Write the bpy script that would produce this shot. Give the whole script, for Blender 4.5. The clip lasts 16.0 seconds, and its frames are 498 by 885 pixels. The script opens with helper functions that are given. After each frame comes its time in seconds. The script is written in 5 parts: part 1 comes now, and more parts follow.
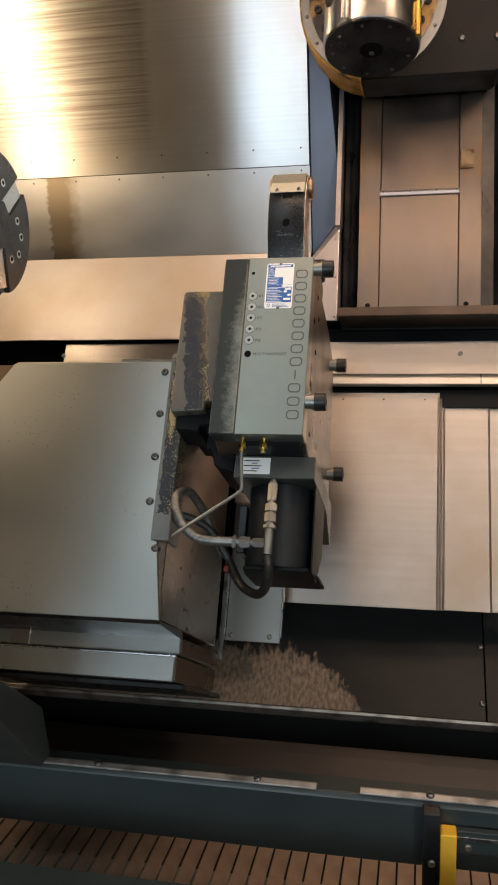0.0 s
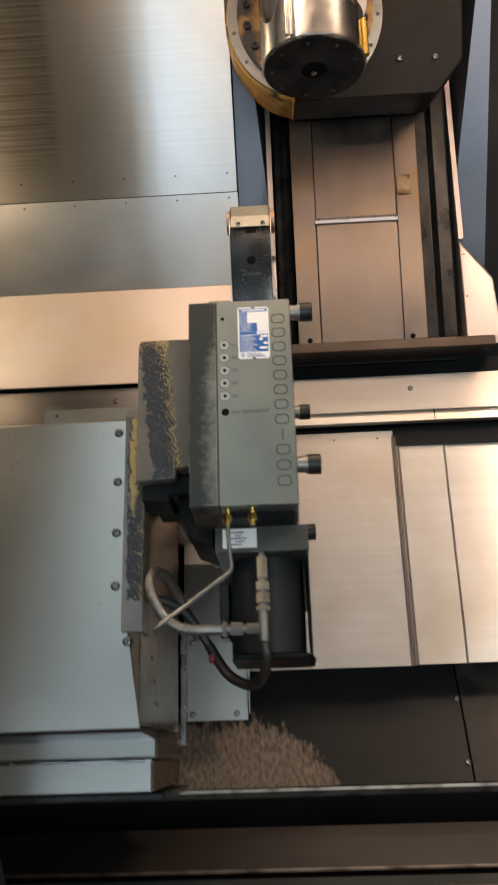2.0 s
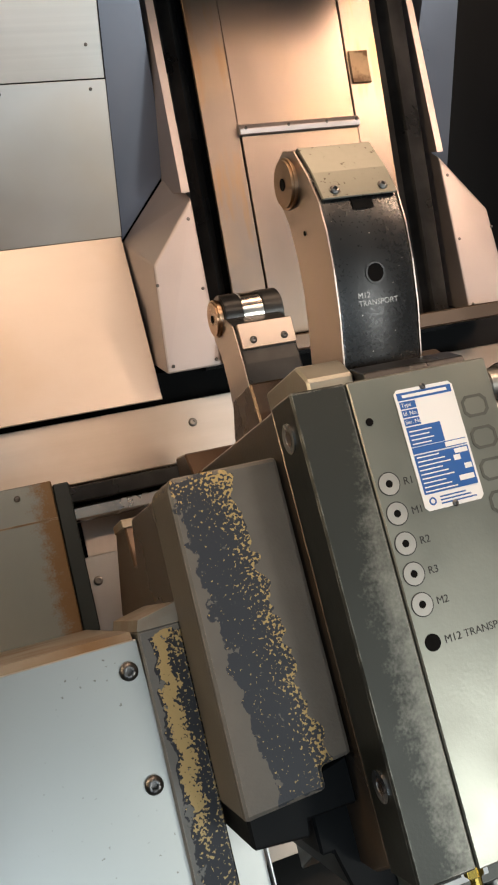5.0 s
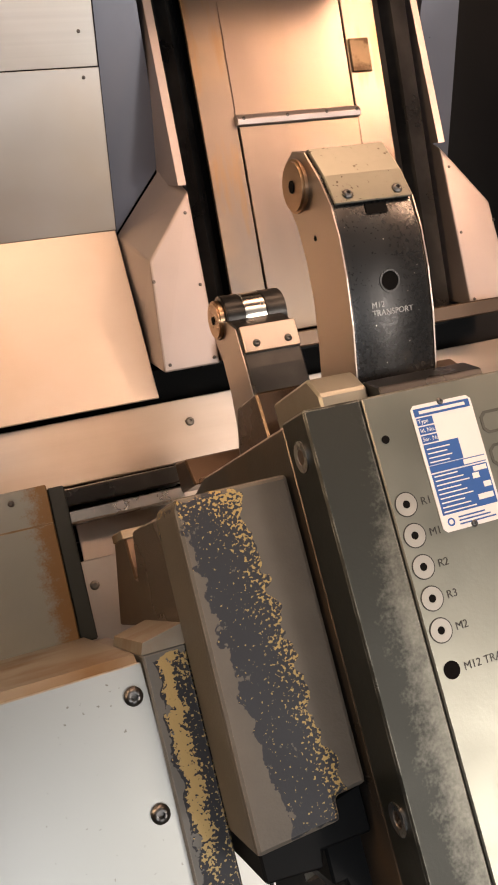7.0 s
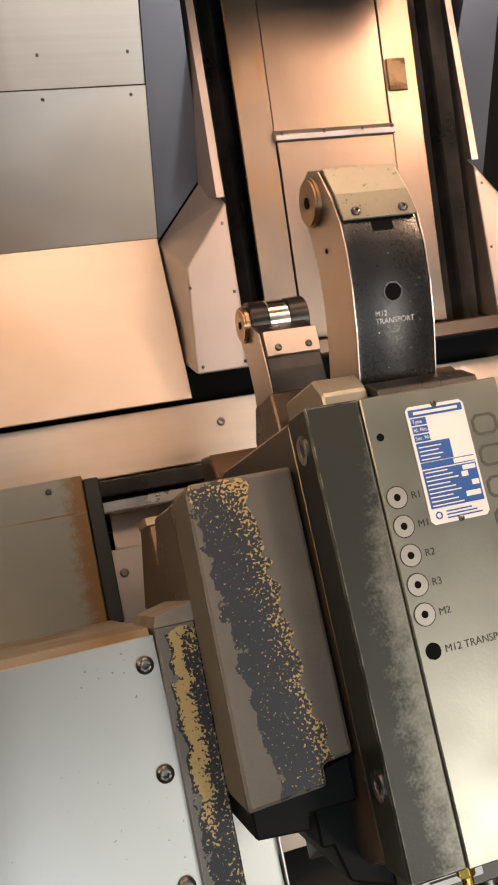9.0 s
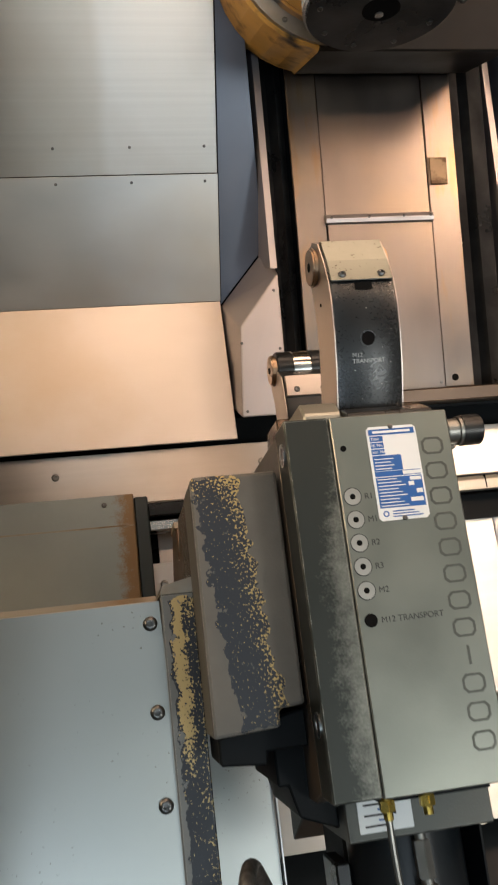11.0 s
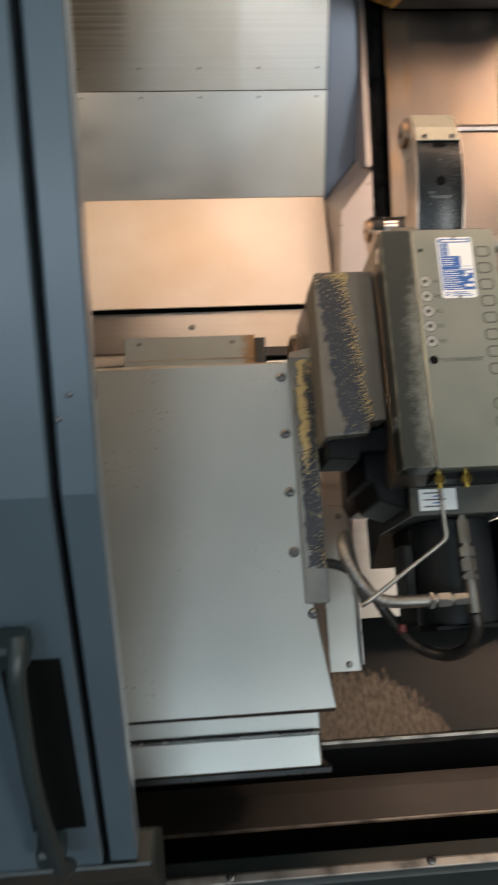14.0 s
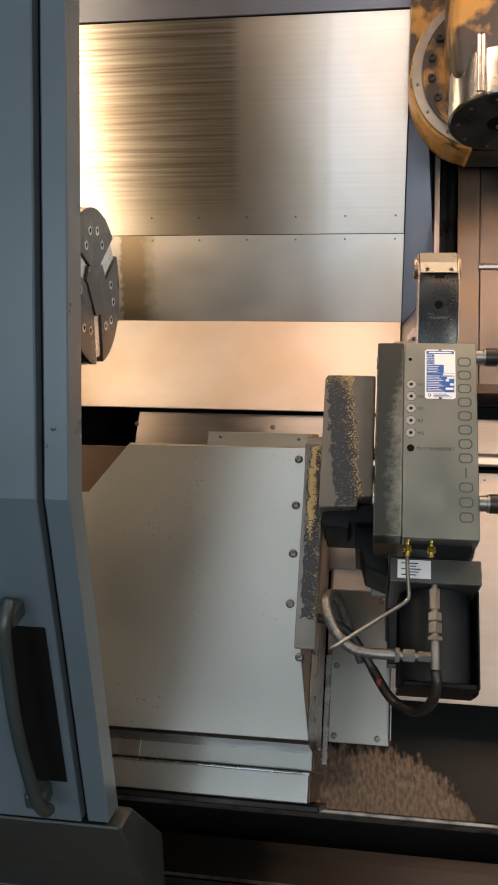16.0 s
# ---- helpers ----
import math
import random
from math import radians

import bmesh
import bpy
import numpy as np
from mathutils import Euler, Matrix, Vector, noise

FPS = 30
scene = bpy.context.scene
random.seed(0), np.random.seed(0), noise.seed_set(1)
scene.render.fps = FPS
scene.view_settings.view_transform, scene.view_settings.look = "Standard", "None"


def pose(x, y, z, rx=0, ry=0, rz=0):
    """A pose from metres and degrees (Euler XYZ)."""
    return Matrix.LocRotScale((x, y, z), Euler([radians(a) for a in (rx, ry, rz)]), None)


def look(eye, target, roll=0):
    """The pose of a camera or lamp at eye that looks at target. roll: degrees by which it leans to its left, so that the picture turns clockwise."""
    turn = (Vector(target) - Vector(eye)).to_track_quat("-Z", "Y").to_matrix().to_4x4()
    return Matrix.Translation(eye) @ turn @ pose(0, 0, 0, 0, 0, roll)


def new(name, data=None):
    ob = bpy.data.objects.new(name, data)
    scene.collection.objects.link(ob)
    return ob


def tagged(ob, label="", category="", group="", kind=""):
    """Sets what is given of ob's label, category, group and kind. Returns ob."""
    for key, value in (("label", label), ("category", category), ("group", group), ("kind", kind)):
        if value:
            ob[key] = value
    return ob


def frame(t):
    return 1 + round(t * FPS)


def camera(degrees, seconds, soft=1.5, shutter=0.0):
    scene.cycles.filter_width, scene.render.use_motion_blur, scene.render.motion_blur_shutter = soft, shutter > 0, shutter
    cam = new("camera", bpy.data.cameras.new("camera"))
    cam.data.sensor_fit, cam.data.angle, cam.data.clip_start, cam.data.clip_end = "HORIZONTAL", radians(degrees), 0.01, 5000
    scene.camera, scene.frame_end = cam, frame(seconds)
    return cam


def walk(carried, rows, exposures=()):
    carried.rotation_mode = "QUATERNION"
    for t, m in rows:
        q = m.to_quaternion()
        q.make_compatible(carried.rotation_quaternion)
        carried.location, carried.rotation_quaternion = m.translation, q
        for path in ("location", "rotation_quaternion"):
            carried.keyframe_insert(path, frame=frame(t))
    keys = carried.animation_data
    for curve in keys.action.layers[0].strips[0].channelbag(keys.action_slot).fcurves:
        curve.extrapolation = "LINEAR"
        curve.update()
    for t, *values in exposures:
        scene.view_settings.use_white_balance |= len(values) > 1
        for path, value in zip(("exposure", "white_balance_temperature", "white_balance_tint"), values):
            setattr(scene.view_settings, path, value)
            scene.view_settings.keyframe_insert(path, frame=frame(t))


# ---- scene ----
cam = camera(33.11, 16.0, soft=1.9, shutter=0.5)
PATH = [
    (0.0, (0.3486, -0.2441, 1.5831), (-0.0470, 1.6965, 1.3045), -0.73),
    (0.5, (0.3559, -0.2413, 1.5891), (-0.0326, 1.7029, 1.3267), -0.34),
    (1.0, (0.3547, -0.2467, 1.5890), (-0.0261, 1.7015, 1.3448), 0.02),
    (1.5, (0.3023, -0.1852, 1.5918), (0.0179, 1.7772, 1.3306), -0.48),
    (2.0, (0.1364, -0.0760, 1.6473), (0.0576, 1.9065, 1.3951), -2.81),
    (2.5, (-0.0372, 0.0263, 1.6895), (0.0184, 2.0117, 1.4549), -3.85),
    (3.0, (-0.1083, 0.1336, 1.7203), (0.0365, 2.1103, 1.4523), -3.89),
    (3.5, (-0.1382, 0.3576, 1.7650), (0.1285, 2.3137, 1.4442), -5.24),
    (4.0, (-0.1740, 0.5796, 1.8102), (0.2912, 2.4799, 1.3949), -5.35),
    (4.5, (-0.2206, 0.7302, 1.8413), (0.3714, 2.5522, 1.2671), -5.77),
    (7.0, (-0.2238, 0.8021, 1.8741), (0.4070, 2.5831, 1.2184), -5.48),
    (7.5, (-0.2267, 0.7939, 1.8741), (0.3959, 2.5752, 1.2112), -5.20),
    (8.0, (-0.2303, 0.7893, 1.8736), (0.3838, 2.5641, 1.1858), -4.41),
    (8.5, (-0.2246, 0.7661, 1.8799), (0.3552, 2.5592, 1.2102), -4.71),
    (11.0, (-0.1714, 0.5356, 1.8596), (0.1592, 2.4594, 1.4240), -2.28),
    (11.5, (-0.2203, 0.4325, 1.8238), (0.1172, 2.3583, 1.4027), -2.82),
    (12.0, (-0.2713, 0.3091, 1.7896), (0.1084, 2.2262, 1.3644), -2.87),
    (12.5, (-0.2898, 0.2487, 1.7805), (0.1140, 2.1609, 1.3559), -2.79),
    (13.0, (-0.3139, 0.1816, 1.7704), (0.0932, 2.0937, 1.3481), -3.36),
    (13.5, (-0.2873, 0.1340, 1.7529), (0.0625, 2.0561, 1.3250), -3.64),
    (14.0, (-0.2950, 0.1040, 1.7120), (-0.1380, 2.0350, 1.2160), -1.30),
    (14.5, (-0.1340, 0.0020, 1.6870), (-0.3140, 1.9280, 1.1800), 2.00),
    (15.0, (-0.0290, -0.1090, 1.6770), (-0.3350, 1.8430, 1.3680), 2.00),
    (15.5, (-0.0070, -0.1520, 1.6650), (-0.3210, 1.8130, 1.4600), 1.20),
    (16.0, (-0.0090, -0.1670, 1.6660), (-0.3030, 1.8030, 1.4770), 0.80),
]
walk(cam, [(t, look(eye, target, roll)) for t, eye, target, roll in PATH],
     [(0.0, 0.08, 6350, 7), (2.0, 0.07, 6250, 5), (3.5, 0.0, 6200, 4), (4.7, 0.08, 6350, 6), (7.0, 0.25, 7500, 19), (7.5, 0.26, 7650, 21), (8.0, 0.18, 6850, 12), (8.5, 0.22, 7450, 17), (10.5, 0.06, 6300, 6), (13.5, 0.08, 6250, 4), (14.5, 0.32, 6350, 8), (15.0, 0.38, 6500, 9), (16.0, 0.25, 6550, 10)])

# ---------- world and lamps ----------
world = bpy.data.worlds.new("hall")
scene.world = world
world.use_nodes = True
wn = world.node_tree.nodes
wn["Background"].inputs["Color"].default_value = (0.72, 0.82, 1.0, 1)
wn["Background"].inputs["Strength"].default_value = 0.55


def area_lamp(name, eye, target, sx, sy, power, colour):
    data = bpy.data.lights.new(name, "AREA")
    data.shape, data.size, data.size_y, data.energy, data.color = "RECTANGLE", sx, sy, power, colour
    ob = new(name, data)
    ob.matrix_world = look(eye, target)
    return ob


WARM = (1.0, 0.66, 0.45)
COOL = (0.84, 0.94, 1.0)
area_lamp("corner_lamp", (1.22, 0.97, 2.74), (0.33, 1.95, 1.5), 0.10, 0.44, 13, WARM)
# Roof and lintel sources are unseen fills for broad warm light on the sheets.
area_lamp("roof_fill", (0.2, 1.45, 2.95), (0.15, 1.70, 1.3), 1.3, 0.35, 9, WARM)
area_lamp("lintel_fill", (0.40, 0.93, 2.52), (0.40, 1.95, 1.4), 1.0, 0.09, 2.6, WARM)
headstock_lamp = area_lamp("headstock_lamp", (0, 0, 0), (0, 0, -1), 0.10, 1.02, 10, (1.0, 0.72, 0.46))
axis_up, out = Vector((0.02, 0.35, 0.97)).normalized(), Vector((-0.55, -0.8, 0.2))
out = (out - axis_up * out.dot(axis_up)).normalized()
across = axis_up.cross(out)
headstock_lamp.matrix_world = Matrix(((across.x, axis_up.x, out.x, -1.15), (across.y, axis_up.y, out.y, 1.17), (across.z, axis_up.z, out.z, 2.43), (0, 0, 0, 1)))
# Unseen hall fills, placed to light the steel and show in its reflections.
area_lamp("hall_front_fill", (0.0, -5.9, 2.25), (0.0, 0.0, 2.1), 9.0, 1.9, 96, COOL)
area_lamp("hall_left_fill", (-1.62, -5.9, 1.35), (-0.3, 2.0, 1.9), 0.7, 1.3, 40, (0.70, 0.82, 1.0))
area_lamp("hall_right_fill", (3.2, -5.9, 2.2), (0.2, 1.2, 1.5), 1.6, 2.0, 170, (1.0, 0.96, 0.90))
area_lamp("overhead_left_fill", (-2.0, -2.6, 6.9), (-2.0, -2.6, 0.0), 2.8, 6.0, 88, COOL)
area_lamp("overhead_right_fill", (3.4, -2.6, 6.9), (3.4, -2.6, 0.0), 2.4, 6.0, 46, (1.0, 0.94, 0.84))


# ---------- materials ----------
def mat(name, colour, rough=0.5, metal=0.0, grain=(8, 8, 8), spread=0.12, bump=0.02, fine=60.0, spec=0.5, coat=0.0,
        stain=None, stain_scale=3.0, stain_amount=0.5, stain_edge=0.12, rough_spread=0.12):
    m = bpy.data.materials.new(name)
    m.use_nodes = True
    nt = m.node_tree
    nodes, link = nt.nodes, nt.links.new
    b = nodes["Principled BSDF"]
    b.inputs["Roughness"].default_value, b.inputs["Metallic"].default_value = rough, metal
    b.inputs["Specular IOR Level"].default_value = spec
    b.inputs["Coat Weight"].default_value = coat
    tc = nodes.new("ShaderNodeTexCoord")
    mp = nodes.new("ShaderNodeMapping")
    mp.inputs["Scale"].default_value = grain
    link(tc.outputs["Object"], mp.inputs["Vector"])
    n1 = nodes.new("ShaderNodeTexNoise")
    n1.inputs["Scale"].default_value, n1.inputs["Detail"].default_value = 1.0, 7.0
    link(mp.outputs["Vector"], n1.inputs["Vector"])
    n2 = nodes.new("ShaderNodeTexNoise")
    n2.inputs["Scale"].default_value, n2.inputs["Detail"].default_value = stain_scale, 5.0
    link(tc.outputs["Object"], n2.inputs["Vector"])
    ramp = nodes.new("ShaderNodeMapRange")
    ramp.inputs["From Min"].default_value, ramp.inputs["From Max"].default_value = 0.3, 0.7
    ramp.inputs["To Min"].default_value, ramp.inputs["To Max"].default_value = 1 - spread, 1 + spread
    link(n1.outputs["Fac"], ramp.inputs["Value"])
    mul = nodes.new("ShaderNodeVectorMath")
    mul.operation = "SCALE"
    mul.inputs[0].default_value = colour
    link(ramp.outputs["Result"], mul.inputs["Scale"])
    out = mul.outputs["Vector"]
    if stain:
        mr = nodes.new("ShaderNodeMapRange")
        mr.inputs["From Min"].default_value = 1 - stain_amount - stain_edge
        mr.inputs["From Max"].default_value = 1 - stain_amount + stain_edge
        link(n2.outputs["Fac"], mr.inputs["Value"])
        mix = nodes.new("ShaderNodeMix")
        mix.data_type = "RGBA"
        link(mr.outputs["Result"], mix.inputs["Factor"])
        link(out, mix.inputs["A"])
        mix.inputs["B"].default_value = (*stain, 1)
        out = mix.outputs["Result"]
    link(out, b.inputs["Base Color"])
    rr = nodes.new("ShaderNodeMapRange")
    rr.inputs["From Min"].default_value, rr.inputs["From Max"].default_value = 0.25, 0.75
    rr.inputs["To Min"].default_value, rr.inputs["To Max"].default_value = max(0.05, rough - rough_spread), min(1, rough + rough_spread)
    add = nodes.new("ShaderNodeMath")
    add.operation = "ADD"
    half1, half2 = nodes.new("ShaderNodeMath"), nodes.new("ShaderNodeMath")
    for h, src in ((half1, n1), (half2, n2)):
        h.operation = "MULTIPLY"
        h.inputs[1].default_value = 0.5
        link(src.outputs["Fac"], h.inputs[0])
    link(half1.outputs[0], add.inputs[0])
    link(half2.outputs[0], add.inputs[1])
    link(add.outputs[0], rr.inputs["Value"])
    link(rr.outputs["Result"], b.inputs["Roughness"])
    if bump:
        n3 = nodes.new("ShaderNodeTexNoise")
        n3.inputs["Scale"].default_value, n3.inputs["Detail"].default_value = 1.0, 4.0
        m3 = nodes.new("ShaderNodeMapping")
        m3.inputs["Scale"].default_value = tuple(g * fine / 8 for g in grain)
        link(tc.outputs["Object"], m3.inputs["Vector"])
        link(m3.outputs["Vector"], n3.inputs["Vector"])
        bp = nodes.new("ShaderNodeBump")
        bp.inputs["Strength"].default_value, bp.inputs["Distance"].default_value = bump, 0.002
        link(n3.outputs["Fac"], bp.inputs["Height"])
        link(bp.outputs["Normal"], b.inputs["Normal"])
    return m


def worn_band(name, paint, bare, chip, axis, lo, hi, along, a0, a1, wob=0.02, chip_scale=160.0, skew=0.0, gap=0.5, metal=0.2, solid=None):
    """Paint that is left in a band of the surface; yellow primer chips along its edge, bare casting beside it."""
    m = mat(name, bare, 0.55, metal, (20, 20, 20), 0.18, 0.12, 90)
    nt = m.node_tree
    nodes, link = nt.nodes, nt.links.new
    b = nodes["Principled BSDF"]
    old = b.inputs["Base Color"].links[0].from_socket
    tc = nodes.new("ShaderNodeTexCoord")
    sep = nodes.new("ShaderNodeSeparateXYZ")
    link(tc.outputs["Object"], sep.inputs[0])
    nz = nodes.new("ShaderNodeTexNoise")
    nz.inputs["Scale"].default_value, nz.inputs["Detail"].default_value = 55.0, 6.0
    link(tc.outputs["Object"], nz.inputs["Vector"])

    def math_node(op, a, c):
        n = nodes.new("ShaderNodeMath")
        n.operation = op
        for i, v in enumerate((a, c)):
            if isinstance(v, (int, float)):
                n.inputs[i].default_value = v
            else:
                link(v, n.inputs[i])
        return n.outputs[0]

    def smooth(v, a, c):
        n = nodes.new("ShaderNodeMapRange")
        n.inputs["From Min"].default_value, n.inputs["From Max"].default_value = a, c
        link(v, n.inputs["Value"])
        return n.outputs["Result"]

    u, v = sep.outputs["XYZ".index(axis)], sep.outputs["XYZ".index(along)]
    u = math_node("ADD", u, math_node("MULTIPLY", v, skew))
    shake = math_node("MULTIPLY", math_node("SUBTRACT", nz.outputs["Fac"], 0.5), wob)
    u = math_node("ADD", u, shake)
    v = math_node("ADD", v, shake)
    band = math_node("MULTIPLY", math_node("MULTIPLY", smooth(u, lo, lo + 0.0006), smooth(u, hi, hi - 0.0006)),
                     math_node("MULTIPLY", smooth(v, a0, a0 + 0.0006), smooth(v, a1, a1 - 0.0006)))
    speck = nodes.new("ShaderNodeTexNoise")
    speck.inputs["Scale"].default_value, speck.inputs["Detail"].default_value = chip_scale, 5.0
    speck.inputs["Distortion"].default_value = 0.25
    link(tc.outputs["Object"], speck.inputs["Vector"])
    edge = math_node("MULTIPLY", math_node("POWER", smooth(u, lo + (hi - lo) * gap, hi), 2.2), 0.17)
    top = math_node("MULTIPLY", smooth(v, a1 - 0.03, a1), 0.10)
    dens = math_node("ADD", math_node("ADD", speck.outputs["Fac"], math_node("ADD", edge, top)), math_node("MULTIPLY", shake, 3.0))
    if solid:
        s0, s1, sv = solid
        bar = math_node("MULTIPLY", math_node("MULTIPLY", smooth(u, s0 - 0.002, s0 + 0.005), smooth(u, s1 + 0.004, s1 - 0.006)), smooth(v, sv - 0.09, sv))
        dens = math_node("ADD", dens, math_node("MULTIPLY", bar, 0.40))
    sp = smooth(dens, 0.655, 0.675)
    flake = nodes.new("ShaderNodeTexNoise")
    flake.inputs["Scale"].default_value, flake.inputs["Detail"].default_value = 75.0, 7.0
    flake.inputs["Roughness"].default_value = 0.62
    link(tc.outputs["Object"], flake.inputs["Vector"])
    left = math_node("MULTIPLY", smooth(u, lo + (hi - lo) * 0.55, lo), 0.10)
    gone = smooth(math_node("ADD", flake.outputs["Fac"], left), 0.668, 0.678)
    band = math_node("MULTIPLY", band, math_node("SUBTRACT", 1.0, gone))
    mix1, mix2 = nodes.new("ShaderNodeMix"), nodes.new("ShaderNodeMix")
    for mx in (mix1, mix2):
        mx.data_type = "RGBA"
    mix1.inputs["A"].default_value, mix1.inputs["B"].default_value = (*paint, 1), (*chip, 1)
    link(sp, mix1.inputs["Factor"])
    link(band, mix2.inputs["Factor"])
    link(old, mix2.inputs["A"])
    link(mix1.outputs["Result"], mix2.inputs["B"])
    link(mix2.outputs["Result"], b.inputs["Base Color"])
    return m


def coolant_stain(name, film, tan):
    """A dark oily film, washed off to a tan, streaky patch near the front edge."""
    m = mat(name, film, 0.36, 0.0, (8, 30, 30), 0.15, 0.05, 40, spec=0.16)
    nt = m.node_tree
    nodes, link = nt.nodes, nt.links.new
    bs = nodes["Principled BSDF"]
    old = bs.inputs["Base Color"].links[0].from_socket
    tc = nodes.new("ShaderNodeTexCoord")
    sep = nodes.new("ShaderNodeSeparateXYZ")
    link(tc.outputs["Object"], sep.inputs[0])

    def noise_at(scale, detail):
        mp = nodes.new("ShaderNodeMapping")
        mp.inputs["Scale"].default_value = scale
        link(tc.outputs["Object"], mp.inputs["Vector"])
        nz = nodes.new("ShaderNodeTexNoise")
        nz.inputs["Scale"].default_value, nz.inputs["Detail"].default_value = 1.0, detail
        link(mp.outputs["Vector"], nz.inputs["Vector"])
        return nz.outputs["Fac"]

    def op(kind, a, c):
        n = nodes.new("ShaderNodeMath")
        n.operation = kind
        for k, v in enumerate((a, c)):
            if isinstance(v, (int, float)):
                n.inputs[k].default_value = v
            else:
                link(v, n.inputs[k])
        return n.outputs[0]

    def soft(v, a, c):
        n = nodes.new("ShaderNodeMapRange")
        n.inputs["From Min"].default_value, n.inputs["From Max"].default_value = a, c
        link(v, n.inputs["Value"])
        return n.outputs["Result"]

    x, y = sep.outputs["X"], sep.outputs["Y"]
    slant = op("ADD", x, op("MULTIPLY", y, 0.9))
    region = op("MULTIPLY", soft(y, 0.17, 0.06), soft(slant, 0.27, 0.15))
    streak = op("ADD", op("MULTIPLY", op("SUBTRACT", noise_at((75, 32, 32), 8), 0.5), 1.3), op("MULTIPLY", op("SUBTRACT", noise_at((9, 9, 9), 4), 0.5), 1.2))
    fac = soft(op("ADD", region, streak), 0.55, 0.80)
    grain = soft(noise_at((130, 60, 60), 5), 0.25, 0.75)
    tone = nodes.new("ShaderNodeMix")
    tone.data_type = "RGBA"
    tone.inputs["A"].default_value, tone.inputs["B"].default_value = (*(c * 0.42 for c in tan), 1), (*(c * 1.5 for c in tan), 1)
    link(grain, tone.inputs["Factor"])
    mix = nodes.new("ShaderNodeMix")
    mix.data_type = "RGBA"
    link(fac, mix.inputs["Factor"])
    link(old, mix.inputs["A"])
    link(tone.outputs["Result"], mix.inputs["B"])
    link(mix.outputs["Result"], bs.inputs["Base Color"])
    rough = op("ADD", 0.36, op("MULTIPLY", fac, 0.3))
    link(rough, bs.inputs["Roughness"])
    return m


def smudged(name, bare, dark, x0, x1, top=None):
    """Bare steel with an oily dark film that thins out across x."""
    m = mat(name, bare, 0.42, 0.55, (12, 12, 12), 0.06, 0.04, 90)
    nt = m.node_tree
    nodes, link = nt.nodes, nt.links.new
    bs = nodes["Principled BSDF"]
    old = bs.inputs["Base Color"].links[0].from_socket
    tc = nodes.new("ShaderNodeTexCoord")
    sep = nodes.new("ShaderNodeSeparateXYZ")
    link(tc.outputs["Object"], sep.inputs[0])
    total = sep.outputs["X"]
    for sc, amp, det in ((400.0, 0.026, 4.0), (80.0, 0.036, 5.0), (14.0, 0.030, 3.0)):
        nz = nodes.new("ShaderNodeTexNoise")
        nz.inputs["Scale"].default_value, nz.inputs["Detail"].default_value = sc, det
        link(tc.outputs["Object"], nz.inputs["Vector"])
        sub, mu, ad = (nodes.new("ShaderNodeMath") for _ in range(3))
        sub.operation, mu.operation, ad.operation = "SUBTRACT", "MULTIPLY", "ADD"
        sub.inputs[1].default_value, mu.inputs[1].default_value = 0.5, amp
        link(nz.outputs["Fac"], sub.inputs[0])
        link(sub.outputs[0], mu.inputs[0])
        link(mu.outputs[0], ad.inputs[0])
        link(total, ad.inputs[1])
        total = ad.outputs[0]
    if top is not None:
        tr, ts = nodes.new("ShaderNodeMapRange"), nodes.new("ShaderNodeMath")
        tr.inputs["From Min"].default_value, tr.inputs["From Max"].default_value = top
        tr.inputs["To Max"].default_value = 0.028
        link(sep.outputs["Y"], tr.inputs["Value"])
        ts.operation = "SUBTRACT"
        link(total, ts.inputs[0])
        link(tr.outputs["Result"], ts.inputs[1])
        total = ts.outputs[0]
    mr = nodes.new("ShaderNodeMapRange")
    mr.inputs["From Min"].default_value, mr.inputs["From Max"].default_value = x0, x1
    link(total, mr.inputs["Value"])
    mix = nodes.new("ShaderNodeMix")
    mix.data_type = "RGBA"
    mix.inputs["A"].default_value = (*dark, 1)
    link(old, mix.inputs["B"])
    link(mr.outputs["Result"], mix.inputs["Factor"])
    link(mix.outputs["Result"], bs.inputs["Base Color"])
    return m


